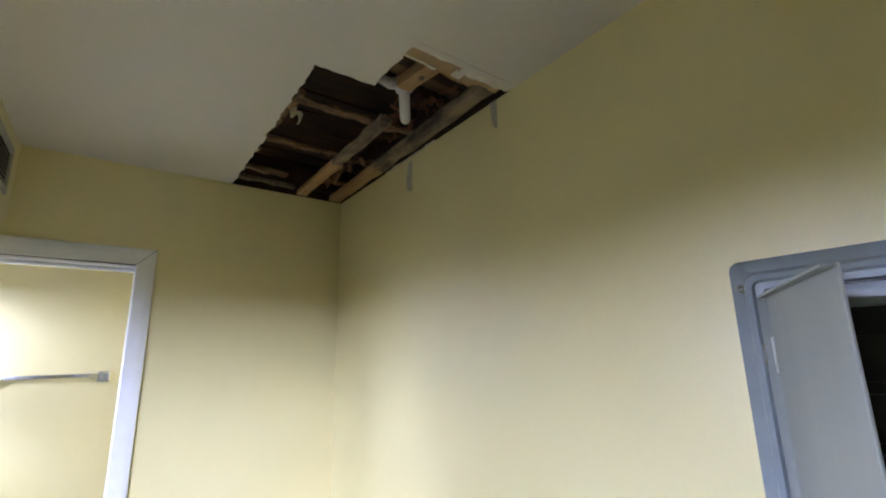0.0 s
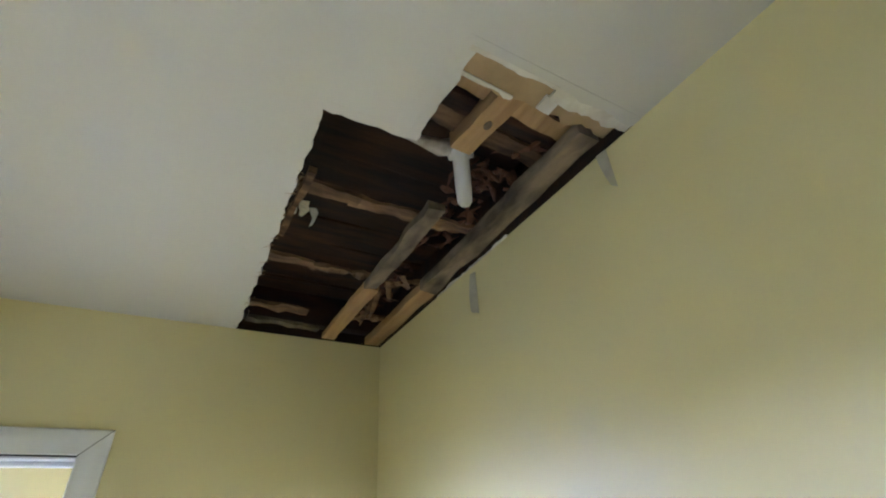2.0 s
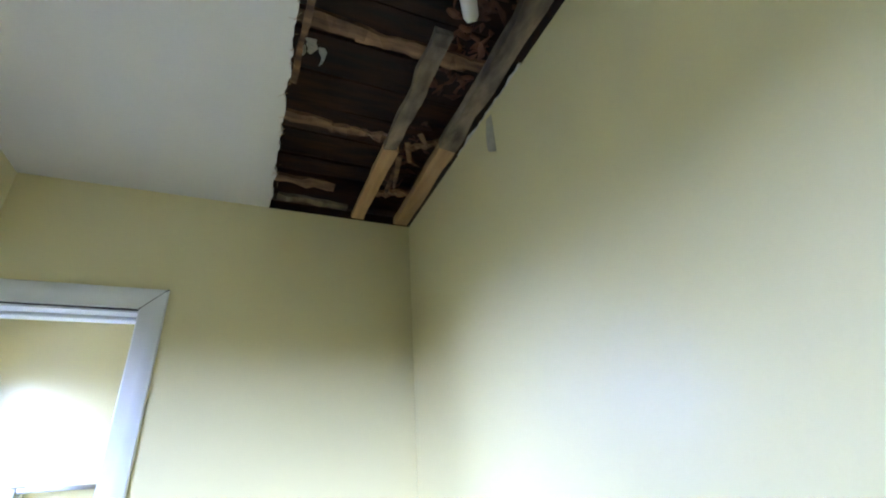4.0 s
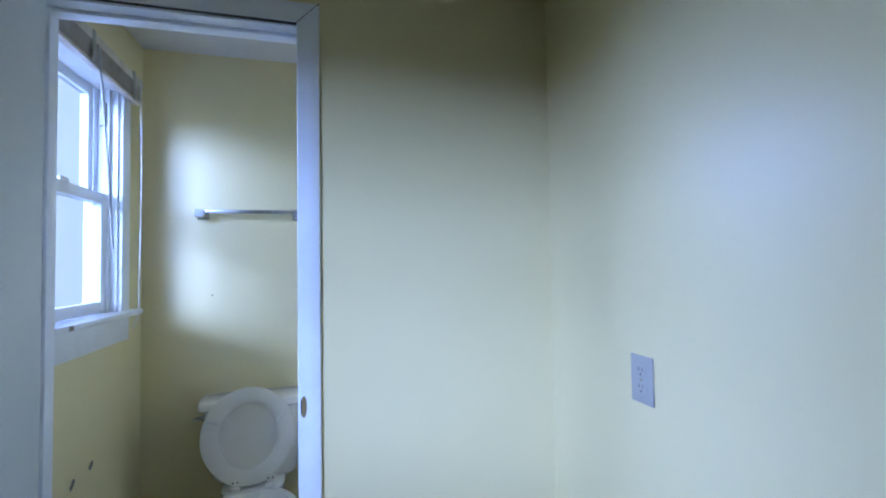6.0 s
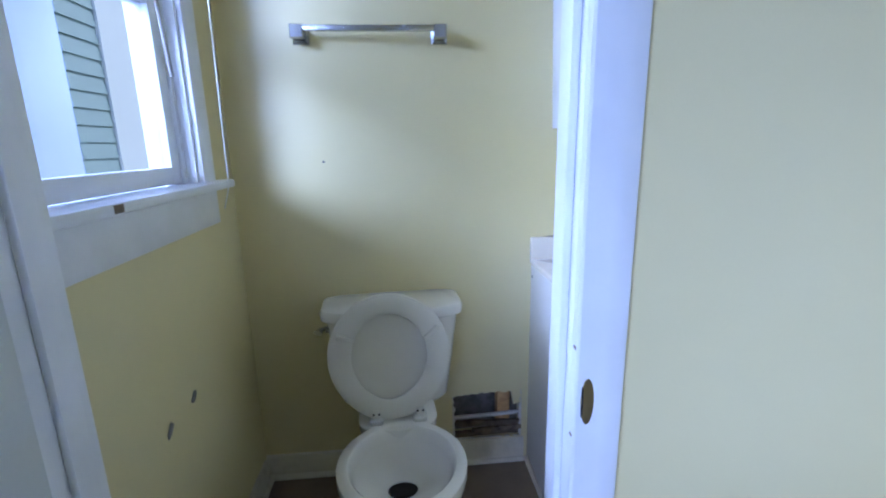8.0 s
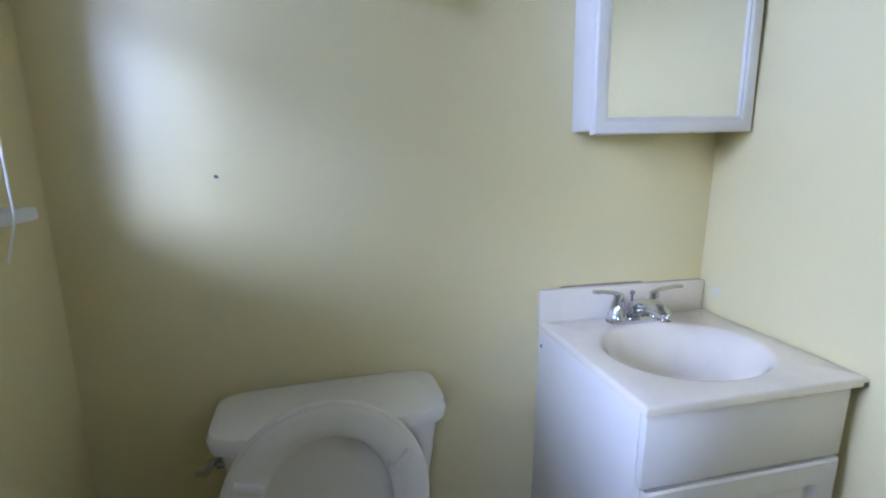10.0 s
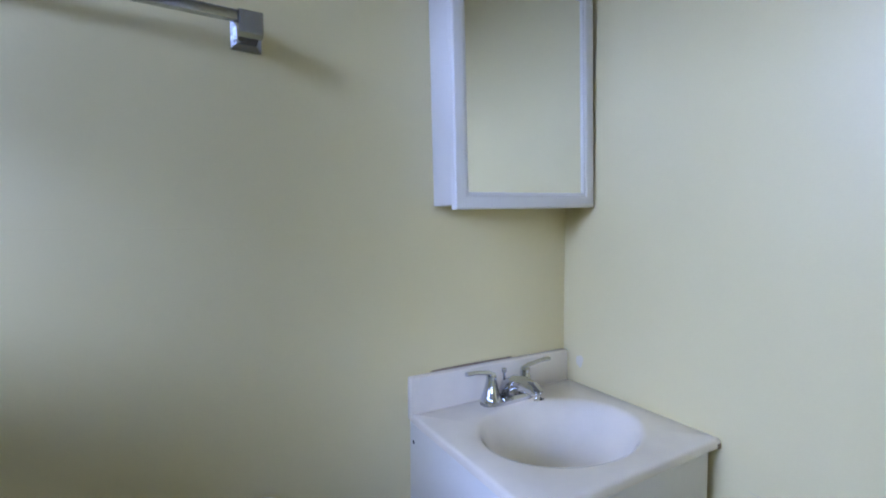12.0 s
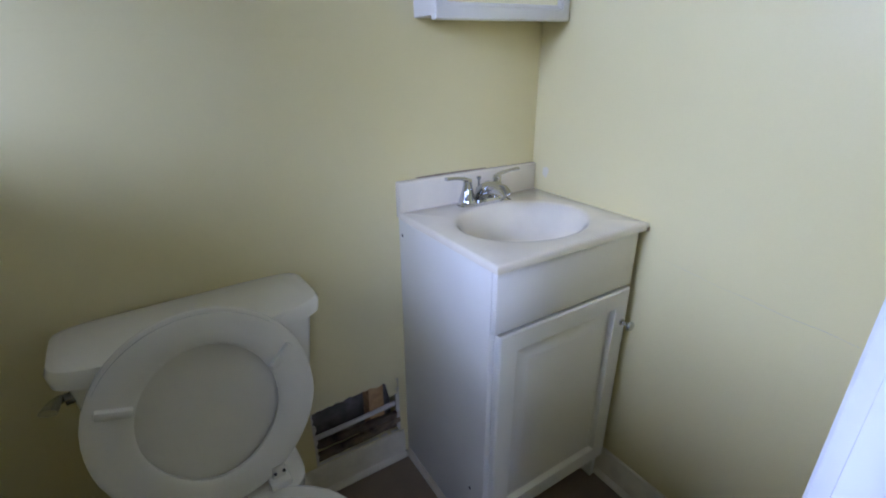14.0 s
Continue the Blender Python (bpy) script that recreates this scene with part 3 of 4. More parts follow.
box(bm, 0, 0.308, -0.0015, 0.0015, PZ0 + 0.056, PZ1 - 0.060, 0.0007, 1)
box(bm, 0.0, 0.003, 0.0015, 0.013, PZ0 + 0.056, PZ1 - 0.060)
box(bm, 0.003, 0.305, 0.0015, 0.013, PZ1 - 0.063, PZ1 - 0.060)
rot = Matrix(((dirv.x, nrm.x, 0, hx), (dirv.y, nrm.y, 0, hy), (0, 0, 1, 0), (0, 0, 0, 1)))
bmesh.ops.transform(bm, matrix=rot, verts=bm.verts)
pd = part("panel_door", bm, GREYD, ep, "grey-green steel panel door standing ajar")
for z in (1.705, 1.28):
    bm = boxes((-0.0225, -0.0165, -1.700, -1.684, z - 0.016, z + 0.016), bevel=0.001)
    tube(bm, [(hx - 0.003, hy, z - 0.026), (hx - 0.003, hy, z + 0.026)], 0.0035, 10)
    part("hinge", bm, DULLCHR, ep, "small steel leaf hinge")
for u, z, s, m_ in ((0.035, 1.665, 0.004, BLACK), (0.030, 1.585, 0.003, TORN)):
    bm = bmesh.new()
    box(bm, u - s, u + s, -0.0021, -0.0012, z - s, z + s)
    bmesh.ops.transform(bm, matrix=rot, verts=bm.verts)
    part("punch_mark", bm, m_, pd)

# ---------------------------------------------------------------- outlet on the wall
ot = thing("wall_outlet", (0, -0.423, 1.03), "almond plastic duplex outlet with cover plate on the wall", "outlet")
part("cover_plate", boxes((-0.006, -0.0005, -0.459, -0.387, 1.033, 1.143), bevel=0.002), PLATE, ot)
for z in (1.107, 1.068):
    bm = bmesh.new()
    prism(bm, [(y, zz) for y, zz, _ in oval(-0.423, z, 0, 0.017, 0.014, 24, 3)], "x", -0.0075, -0.0055)
    rc = part("receptacle", bm, PLATE, ot)
    # slots are thin raised boxes, their faint shade given by grey colour
    for dy in (-0.006, 0.006):
        part("slot", boxes((-0.0082, -0.0072, -0.423 + dy - 0.0013, -0.423 + dy + 0.0013, z + 0.001, z + 0.009)), DUST_SHADE, rc)
    part("ground_hole", boxes((-0.0082, -0.0072, -0.4255, -0.4205, z - 0.009, z - 0.004)), DUST_SHADE, rc)
bm = bmesh.new()
prism(bm, [(y, zz) for y, zz, _ in oval(-0.423, 1.0875, 0, 0.003, 0.003, 10)], "x", -0.0075, -0.005)
part("screw", bm, DULLCHR, ot)

# ---------------------------------------------------------------- network box on the wall
nb = thing("network_box", (0, -1.1, 1.178), "white plastic wall-mounted network battery box with a torn label", "utility box")
F = -0.056
bm = bmesh.new()
NY0, NY1, NZ0, NZ1 = -1.215, -0.992, 1.178, 1.338
rows = []
for x, d, dz in ((-0.0005, 0, 0), (-0.040, 0.0, 0.0), (F + 0.004, 0.002, 0.001), (F, 0.006, 0.004)):
    rows.append([(x, NY0 + d, NZ0 + dz), (x, NY1 - d, NZ0 + dz), (x, NY1 - d, NZ1 - dz - 0.006 * 0), (x, -1.10, NZ1 - dz + 0.0035), (x, NY0 + d, NZ1 - dz)])
loft(bm, rows)
part("case", bm, BOXW, nb, smooth=0)
part("groove", boxes((F - 0.0012, F + 0.001, -1.0905, -1.0845, NZ0 + 0.006, NZ1 - 0.008)), BLACK, nb, "dark groove down the front")
for i, z in enumerate((1.319, 1.3095, 1.3, 1.2905)):
    bm = bmesh.new()
    prism(bm, [(y, zz) for y, zz, _ in oval(-1.1035, z, 0, 0.0022, 0.0022, 12)], "x", F - 0.0012, F + 0.001)
    part("indicator", bm, DOTP, nb)
    part("print_bar", boxes((F - 0.0006, F + 0.001, -1.1215, -1.1085, z - 0.002, z + 0.002)), GREYP, nb)
    part("print_bar", boxes((F - 0.0006, F + 0.001, -1.1330, -1.1285, z - 0.0022, z + 0.0022)), GREYP, nb)
for z in (1.2765, 1.262):
    bm = bmesh.new()
    prism(bm, [(y, zz) for y, zz, _ in oval(-1.1075, z, 0, 0.0060, 0.0050, 20)], "x", F - 0.0016, F + 0.001)
    part("button", bm, BLUE, nb, "blue oval button")
    part("print_bar", boxes((F - 0.0006, F + 0.001, -1.1310, -1.1230, z - 0.0025, z + 0.0025)), GREYP, nb)
part("logo_bar", boxes((F - 0.0008, F + 0.001, -1.0280, -1.0130, 1.3000, 1.3055)), BLACK, nb)
part("logo_bar", boxes((F - 0.0008, F + 0.001, -1.0310, -1.0285, 1.2985, 1.3060)), REDP, nb)
part("logo_bar", boxes((F - 0.0008, F + 0.001, -1.0385, -1.0315, 1.2995, 1.3050)), BLACK, nb)
bm = bmesh.new()
prism(bm, [(-1.012, 1.318), (-1.0135, 1.3125), (-1.037, 1.3175), (-1.0135, 1.3112)], "x", F - 0.0006, F + 0.001)
part("logo_tick", bm, GREYP, nb)
bm = bmesh.new()
prism(bm, [(-1.043, 1.300), (-1.050, 1.310), (-1.058, 1.316), (-1.066, 1.324), (-1.070, 1.318), (-1.0745, 1.310), (-1.078, 1.302), (-1.070, 1.299), (-1.060, 1.2965), (-1.052, 1.2985)], "x", F - 0.0010, F + 0.001)
part("torn_label", bm, TORN, nb, "ripped paper label with a grey scar", smooth=0)
bm = bmesh.new()
prism(bm, [(-1.058, 1.2985), (-1.062, 1.3015), (-1.068, 1.300), (-1.067, 1.294), (-1.061, 1.2925)], "x", F - 0.0014, F + 0.001)
part("scar", bm, DUST_SHADE, nb, smooth=0)
bm = bmesh.new()
prism(bm, [(-1.060, 1.325), (-1.066, 1.324), (-1.076, 1.313), (-1.079, 1.303), (-1.0745, 1.311)], "x", F - 0.0030, F + 0.001)
part("curled_flap", bm, GREYP, nb, smooth=0)
nb.matrix_basis = Matrix.Translation((0, 0, -0.008)) @ nb.matrix_basis

# ---------------------------------------------------------------- outer room window, behind the walk
rw = thing("window_2", (RX, (RW[0] + RW[1]) / 2, RW[2]), "white double-hung window of the outer room", "window", kind="structure")
for y0, y1, z0, z1 in ((RW[0], RW[0] + 0.05, RW[2], RW[3]), (RW[1] - 0.05, RW[1], RW[2], RW[3]), (RW[0] + 0.05, RW[1] - 0.05, RW[2], RW[2] + 0.05), (RW[0] + 0.05, RW[1] - 0.05, RW[3] - 0.05, RW[3])):
    part("frame", boxes((RX - 0.09, RX - 0.03, y0, y1, z0, z1)), VINYLW, rw)
part("meeting_rail", boxes((RX - 0.09, RX - 0.03, RW[0] + 0.05, RW[1] - 0.05, 1.57, 1.62)), VINYLW, rw)

# ---------------------------------------------------------------- bathroom window
w1 = thing("window_1", (XL, 0.53, WZ0), "white double-hung vinyl window with painted casing and stool", "window", kind="structure")
CX = XL + 0.018


def vcasing(y0, y1):
    bm = bmesh.new()
    prism(bm, [(XL, y0), (CX - 0.004, y0), (CX, y0 + 0.006), (CX, y1 - 0.006), (CX - 0.005, y1), (XL, y1)], "z", WZ0, WZ1 + 0.0)
    return bm


part("casing", vcasing(WY1, 0.945), TRIM, w1)
part("casing", vcasing(0.128, WY0), TRIM, w1)
part("head_casing", boxes((XL, CX, 0.128, 0.945, WZ1, WZ1 + 0.075), bevel=0.003), TRIM, w1)
part("stool", boxes((XL - 0.10, XL + 0.045, 0.118, 1.02, WZ0 - 0.024, WZ0), bevel=0.006), TRIM, w1, "painted wooden stool with a rounded nose")
part("apron", boxes((XL, CX - 0.003, 0.128, 0.945, WZ0 - 0.125, WZ0 - 0.024), bevel=0.002), TRIM, w1)
part("reveal", boxes((XL - 0.12, XL, WY1 - 0.012, WY1, WZ0, WZ1)), TRIM, w1)
part("reveal", boxes((XL - 0.12, XL, WY0, WY0 + 0.012, WZ0, WZ1)), TRIM, w1)
part("reveal", boxes((XL - 0.12, XL, WY0 + 0.012, WY1 - 0.012, WZ1 - 0.012, WZ1)), TRIM, w1)


def sash(x0, x1, y0, y1, z0, z1, st, name):
    s = part(name, boxes((x0, x1, y0, y0 + st, z0, z1), (x0, x1, y1 - st, y1, z0, z1), (x0, x1, y0 + st, y1 - st, z0, z0 + st), (x0, x1, y0 + st, y1 - st, z1 - st, z1), bevel=0.003), VINYLW, w1)
    gl = part("pane", boxes(((x0 + x1) / 2 - 0.0025, (x0 + x1) / 2 + 0.0025, y0 + st, y1 - st, z0 + st, z1 - st)), GLASS, s)
    gl.visible_shadow = False
    return s


IY0, IY1 = WY0 + 0.012, WY1 - 0.012
part("track", boxes((XL - 0.115, XL - 0.025, IY1 - 0.018, IY1, WZ0, WZ1 - 0.012), (XL - 0.075, XL - 0.065, IY1 - 0.030, IY1 - 0.018, WZ0, WZ1 - 0.012), bevel=0.001), VINYLW, w1)
part("track", boxes((XL - 0.115, XL - 0.025, IY0, IY0 + 0.018, WZ0, WZ1 - 0.012), bevel=0.001), VINYLW, w1)
sash(XL - 0.064, XL - 0.032, IY0 + 0.018, IY1 - 0.018, WZ0 + 0.004, 1.675, 0.045, "lower_sash")
sash(XL - 0.108, XL - 0.076, IY0 + 0.018, IY1 - 0.030, 1.640, WZ1 - 0.013, 0.042, "upper_sash")
part("sash_lock", boxes((XL - 0.050, XL - 0.034, 0.50, 0.56, 1.675, 1.690), bevel=0.003), VINYLW, w1)
part("balance_shoe", boxes((XL - 0.060, XL - 0.034, IY1 - 0.030, IY1 - 0.019, 1.96, 2.06), bevel=0.002), PLATE, w1)
part("paint_chip", boxes((XL + 0.0445, XL + 0.0456, 0.395, 0.425, WZ0 - 0.020, WZ0 - 0.004)), STAIN, w1)

bl = thing("raised_blind", (XL + 0.03, 0.54, 2.09), "old beige mini blind drawn up at the window head, dusty slats", "blind")
part("head_rail", boxes((CX + 0.002, CX + 0.042, 0.150, 0.955, 2.170, 2.205), bevel=0.003), BLIND, bl)
random.seed(9)
for i in range(15):
    z = 2.108 + i * 0.0040
    bm = bmesh.new()
    o = random.uniform(-0.003, 0.003)
    prism(bm, [(CX + 0.006 + o, z), (CX + 0.020 + o, z + 0.0022), (CX + 0.036 + o, z), (CX + 0.036 + o, z + 0.0008), (CX + 0.020 + o, z + 0.003), (CX + 0.006 + o, z + 0.0008)], "y", 0.160 + random.uniform(-0.004, 0.004), 0.945 + random.uniform(-0.006, 0.006))
    part("slat", bm, BLIND, bl)
part("bottom_rail", boxes((CX + 0.008, CX + 0.036, 0.160, 0.945, 2.090, 2.106), bevel=0.004), BLIND, bl, "dusty brown-edged bottom rail")
for y in (0.24, 0.50, 0.85):
    part("bracket", boxes((CX + 0.0425, CX + 0.0455, y - 0.011, y + 0.011, 2.085, 2.208), bevel=0.001), PLATE, bl)
bm = bmesh.new()
tube(bm, [(CX + 0.048, 0.520, 2.165), (CX + 0.050, 0.59, 1.80), (CX + 0.046, 0.655, 1.44)], [0.004, 0.0045, 0.0045], 8)
part("tilt_wand", bm, PLATE, bl, "clear grey plastic tilt wand")
bm = bmesh.new()
tube(bm, [(CX + 0.046, 0.918, 2.18), (CX + 0.047, 0.928, 1.70), (CX + 0.036, 0.940, 1.25), (CX + 0.034, 0.945, 1.17), (CX + 0.012, 0.948, 1.10)], 0.0021, 6)
part("lift_cord", bm, TRIM, bl, "thin white lift cord")

# ---------------------------------------------------------------- towel bar
tb = thing("towel_bar", (-1.06, BACK, 1.63), "chrome square towel bar on two posts", "towel bar")
for x in (-1.283, -0.838):
    p_ = bmesh.new()
    loft(p_, [[(x + sx * a, y, 1.627 + sz * a) for sx, sz in ((-1, -1), (1, -1), (1, 1), (-1, 1))] for y, a in ((BACK - 0.0005, 0.026), (BACK - 0.006, 0.026), (BACK - 0.012, 0.017), (BACK - 0.045, 0.016), (BACK - 0.054, 0.020), (BACK - 0.074, 0.020), (BACK - 0.077, 0.018))])
    part("post", p_, DULLCHR, tb)
part("bar", boxes((-1.266, -0.855, BACK - 0.072, BACK - 0.057, 1.628, 1.645), bevel=0.0015), DULLCHR, tb)

# ---------------------------------------------------------------- toilet
TX = -1.035
R = Matrix.Translation((TX, BACK, 0)) @ pose(0, 0, 0, 0, 0, 3.2) @ Matrix.Translation((-TX, -BACK, 0))
tl = thing("toilet", (TX, 0.75, 0), "white china toilet with lid and seat raised against the tank", "toilet")


def tpart(name, bm, material, label="", parent=None, smooth=40):
    bmesh.ops.transform(bm, matrix=R, verts=bm.verts)
    return part(name, bm, material, parent or tl, label, smooth)


def dee(cx, yb, yf, hw, z, n=44, r=0.03):
    """Tank section: flat back, bowed front, rounded corners."""
    out = []
    for i in range(n):
        a = 2 * math.pi * i / n
        c, s = math.cos(a), math.sin(a)
        x = hw * math.copysign(abs(c) ** 0.32, c)
        y = math.copysign(abs(s) ** 0.32, s)
        mid, half = (yb + yf) / 2, (yb - yf) / 2
        yy = mid + half * y
        if y < 0:
            yy -= 0.028 * (1 - (x / hw) ** 2)
        out.append((cx + x, yy, z))
    return out


bm = bmesh.new()
loft(bm, [dee(TX, BACK - 0.035, 0.985, 0.165, 0.375), dee(TX, BACK - 0.022, 0.968, 0.185, 0.40), dee(TX, BACK - 0.02, 0.955, 0.205, 0.55), dee(TX, BACK - 0.02, 0.945, 0.222, 0.712)])
tpart("tank", bm, PORC)
bm = bmesh.new()
loft(bm, [dee(TX, BACK - 0.012, 0.940, 0.226, 0.713), dee(TX, BACK - 0.006, 0.932, 0.239, 0.719), dee(TX, BACK - 0.006, 0.930, 0.241, 0.742), dee(TX, BACK - 0.010, 0.936, 0.236, 0.753), dee(TX, BACK - 0.024, 0.952, 0.220, 0.758)])
tpart("tank_lid", bm, PORC, "bow-fronted white tank lid")
bm = bmesh.new()
tube(bm, [(TX - 0.200, 0.975, 0.682), (TX - 0.226, 0.972, 0.682)], [0.011, 0.011], 12)
tube(bm, [(TX - 0.229, 0.980, 0.683), (TX - 0.240, 0.964, 0.686), (TX - 0.247, 0.942, 0.684)], [0.012, 0.012, 0.015], 12, flat=0.5)
tpart("flush_lever", bm, DULLCHR, "chrome flush lever on the tank's side")


def egg(cy, z, rx, rf, rb, cx=TX, n=48):
    """Bowl section: rounder at the back, longer at the front."""
    out = []
    for i in range(n):
        a = 2 * math.pi * i / n
        c, s = math.cos(a), math.sin(a)
        out.append((cx + rx * c, cy + (rb if s > 0 else rf) * s, z))
    return out


bm = bmesh.new()
CY = 0.665
loft(bm, [egg(0.72, 0.0, 0.118, 0.175, 0.27), egg(0.72, 0.015, 0.116, 0.172, 0.265), egg(0.72, 0.035, 0.104, 0.160, 0.25), egg(0.72, 0.10, 0.100, 0.150, 0.23), egg(0.71, 0.18, 0.106, 0.160, 0.22), egg(0.695, 0.235, 0.130, 0.180, 0.21), egg(0.68, 0.28, 0.162, 0.200, 0.205),
          egg(CY, 0.33, 0.184, 0.208, 0.20), egg(CY, 0.365, 0.190, 0.210, 0.20), egg(CY, 0.383, 0.188, 0.208, 0.198), egg(CY, 0.390, 0.178, 0.198, 0.19), egg(CY, 0.389, 0.158, 0.175, 0.165),
          egg(CY, 0.380, 0.150, 0.166, 0.155), egg(CY, 0.350, 0.146, 0.160, 0.148), egg(CY + 0.005, 0.315, 0.132, 0.140, 0.13), egg(CY + 0.02, 0.280, 0.104, 0.100, 0.095), egg(CY + 0.035, 0.258, 0.068, 0.058, 0.052), egg(CY + 0.04, 0.250, 0.055, 0.045, 0.040)])
tpart("bowl", bm, PORC, "round-fronted china bowl on a pedestal")
# flat disc on the closed bowl bottom, coloured as a shaded hole
bm = bmesh.new()
loft(bm, [egg(CY + 0.04, 0.2505, 0.046, 0.036, 0.032), egg(CY + 0.04, 0.254, 0.042, 0.032, 0.028)])
tpart("drain_opening", bm, DARKHOLE, "near-black disc standing for the shaded dry drain opening")
bm = bmesh.new()
loft(bm, [dee(TX, 1.06, 0.845, 0.118, 0.30), dee(TX, 1.06, 0.840, 0.130, 0.36), dee(TX, 1.06, 0.838, 0.132, 0.384), dee(TX, 1.055, 0.842, 0.126, 0.389)])
tpart("bowl_deck", bm, PORC)
tilt = Matrix.Translation((TX - 0.019, 0.868, 0.402)) @ pose(0, 0, 0, 90 - 5, 0, 0)


def flat_egg(v, rx, ry, h, cy=0.205, n=52, top=0.0):
    """Outline in the seat's own plane: u across, v away from the hinge, h its height."""
    out = []
    for i in range(n):
        a = 2 * math.pi * i / n
        c, s = math.cos(a), math.sin(a)
        w = 1 - 0.10 * max(0, -s) ** 2
        if s < 0 and rx > 0.15:  # the rim runs straighter towards the hinge
            c, w = math.copysign(abs(c) ** 0.72, c), 1 - 0.24 * s * s
        out.append((rx * c * w, cy + ry * s + top, h))
    return out


bm = bmesh.new()
loft(bm, [flat_egg(0, 0.192, 0.205, -0.016), flat_egg(0, 0.199, 0.212, -0.012), flat_egg(0, 0.199, 0.212, -0.006), flat_egg(0, 0.195, 0.208, -0.002), flat_egg(0, 0.185, 0.198, -0.001)])
bmesh.ops.transform(bm, matrix=tilt, verts=bm.verts)
tpart("lid", bm, SEAT, "raised white seat lid")
bm = bmesh.new()
outer = [flat_egg(0, 0.124, 0.146, 0.004, 0.210), flat_egg(0, 0.122, 0.144, 0.013, 0.210), flat_egg(0, 0.129, 0.151, 0.0185, 0.210), flat_egg(0, 0.155, 0.172, 0.0195), flat_egg(0, 0.186, 0.199, 0.018), flat_egg(0, 0.195, 0.208, 0.013), flat_egg(0, 0.194, 0.207, 0.005), flat_egg(0, 0.188, 0.200, 0.003)]
rws = loft(bm, outer + [outer[0]], False, False)
bmesh.ops.remove_doubles(bm, verts=bm.verts, dist=1e-6)
bmesh.ops.transform(bm, matrix=tilt, verts=bm.verts)
st_ = tpart("seat", bm, SEAT, "raised white ring seat")
for u, ang in ((-0.138, -18), (0.138, 42)):
    bm = bmesh.new()
    box(bm, -0.028, 0.028, -0.008, 0.008, 0.012, 0.030, 0.004)
    bmesh.ops.transform(bm, matrix=tilt @ Matrix.Translation((u, 0.285, 0)) @ pose(0, 0, 0, 0, 0, ang), verts=bm.verts)
    bmesh.ops.transform(bm, matrix=R, verts=bm.verts)
    part("bumper", bm, SEAT, st_)
for u in (-0.072, 0.072):
    bm = bmesh.new()
    box(bm, TX + u - 0.022, TX + u + 0.022, 0.835, 0.890, 0.389, 0.408, 0.006)
    box(bm, TX + u - 0.014, TX + u + 0.014, 0.850, 0.880, 0.406, 0.440, 0.005)
    hg = tpart("hinge", bm, SEAT, "white plastic seat hinge")
    for d in (-0.008, 0.010):
        bm = bmesh.new()
        tube(bm, [(TX + u + d, 0.851, 0.424), (TX + u + d, 0.847, 0.424)], 0.0035, 8)
        bmesh.ops.transform(bm, matrix=R, verts=bm.verts)
        part("hinge_hole", bm, BLACK, hg)

# ---------------------------------------------------------------- vanity
VX0, VX1, VY = -0.505, -0.052, 0.715
vn = thing("vanity_cabinet", (-0.27, 0.92, 0), "white foil vanity cabinet with one raised-panel door", "vanity")
part("side_panel", boxes((VX0, VX0 + 0.016, VY, BACK - 0.001, 0.0, 0.8375), bevel=0.001), CABW, vn)
part("side_panel", boxes((VX1 - 0.016, VX1, VY, BACK - 0.001, 0.0, 0.8375), bevel=0.001), CABW, vn)
part("back_panel", boxes((VX0 + 0.017, VX1 - 0.017, BACK - 0.012, BACK - 0.002, 0.09, 0.83)), CABW, vn)
part("bottom_panel", boxes((VX0 + 0.017, VX1 - 0.017, VY + 0.010, BACK - 0.013, 0.095, 0.110)), CABW, vn)
part("false_drawer_front", boxes((VX0 + 0.0005, VX1, VY - 0.017, VY - 0.001, 0.690, 0.834), bevel=0.003), CABW, vn, "plain false drawer front")
# rail coloured near black to paint the shade in the gap above the door
part("gap_shade_rail", boxes((VX0 + 0.017, VX1 - 0.017, VY, VY + 0.016, 0.665, 0.83)), DARKHOLE, vn)
part("toe_kick", boxes((VX0 + 0.017, VX1 - 0.017, 0.800, 0.812, 0.0, 0.094)), BASEP, vn)
bm = bmesh.new()
dx0, dx1, dz0, dz1 = VX0 + 0.014, VX1 + 0.001, 0.100, 0.682


def dring(d, y):
    return [(dx0 + d, y, dz0 + d), (dx1 - d, y, dz0 + d), (dx1 - d, y, dz1 - d), (dx0 + d, y, dz1 - d)]


loft(bm, [dring(0, VY - 0.002), dring(0, VY - 0.016), dring(0.004, VY - 0.020), dring(0.050, VY - 0.020), dring(0.056, VY - 0.007), dring(0.064, VY - 0.0065), dring(0.088, VY - 0.0185), dring(0.092, VY - 0.0195)])
vd = part("door", bm, CABW, vn, "raised-panel cabinet door", smooth=25)
bm = bmesh.new()
kx, kz = -0.070, 0.583
loft(bm, [[(kx + r * math.cos(k * math.pi / 8), VY - 0.020 - d, kz + r * math.sin(k * math.pi / 8)) for k in range(16)] for d, r in ((0, 0.009), (0.003, 0.009), (0.006, 0.005), (0.018, 0.005), (0.022, 0.011), (0.028, 0.014), (0.033, 0.011), (0.035, 0.003))])
part("knob", bm, CHROME, vd, "small chrome knob")
for y, z in ((1.105, 0.79), (0.77, 0.175)):
    bm = bmesh.new()
    prism(bm, [(a, b) for a, b, _ in oval(y, z, 0, 0.004, 0.005, 10)], "x", VX0 - 0.0008, VX0 + 0.001)
    part("screw_hole", bm, BLACK, vn)
bm = bmesh.new()
prism(bm, [(VX0 - 0.001, 0.0), (VX0 - 0.014, 0.0), (VX0 - 0.013, 0.010), (VX0 - 0.008, 0.018), (VX0 - 0.001, 0.020)], "y", 0.716, BACK - 0.014)
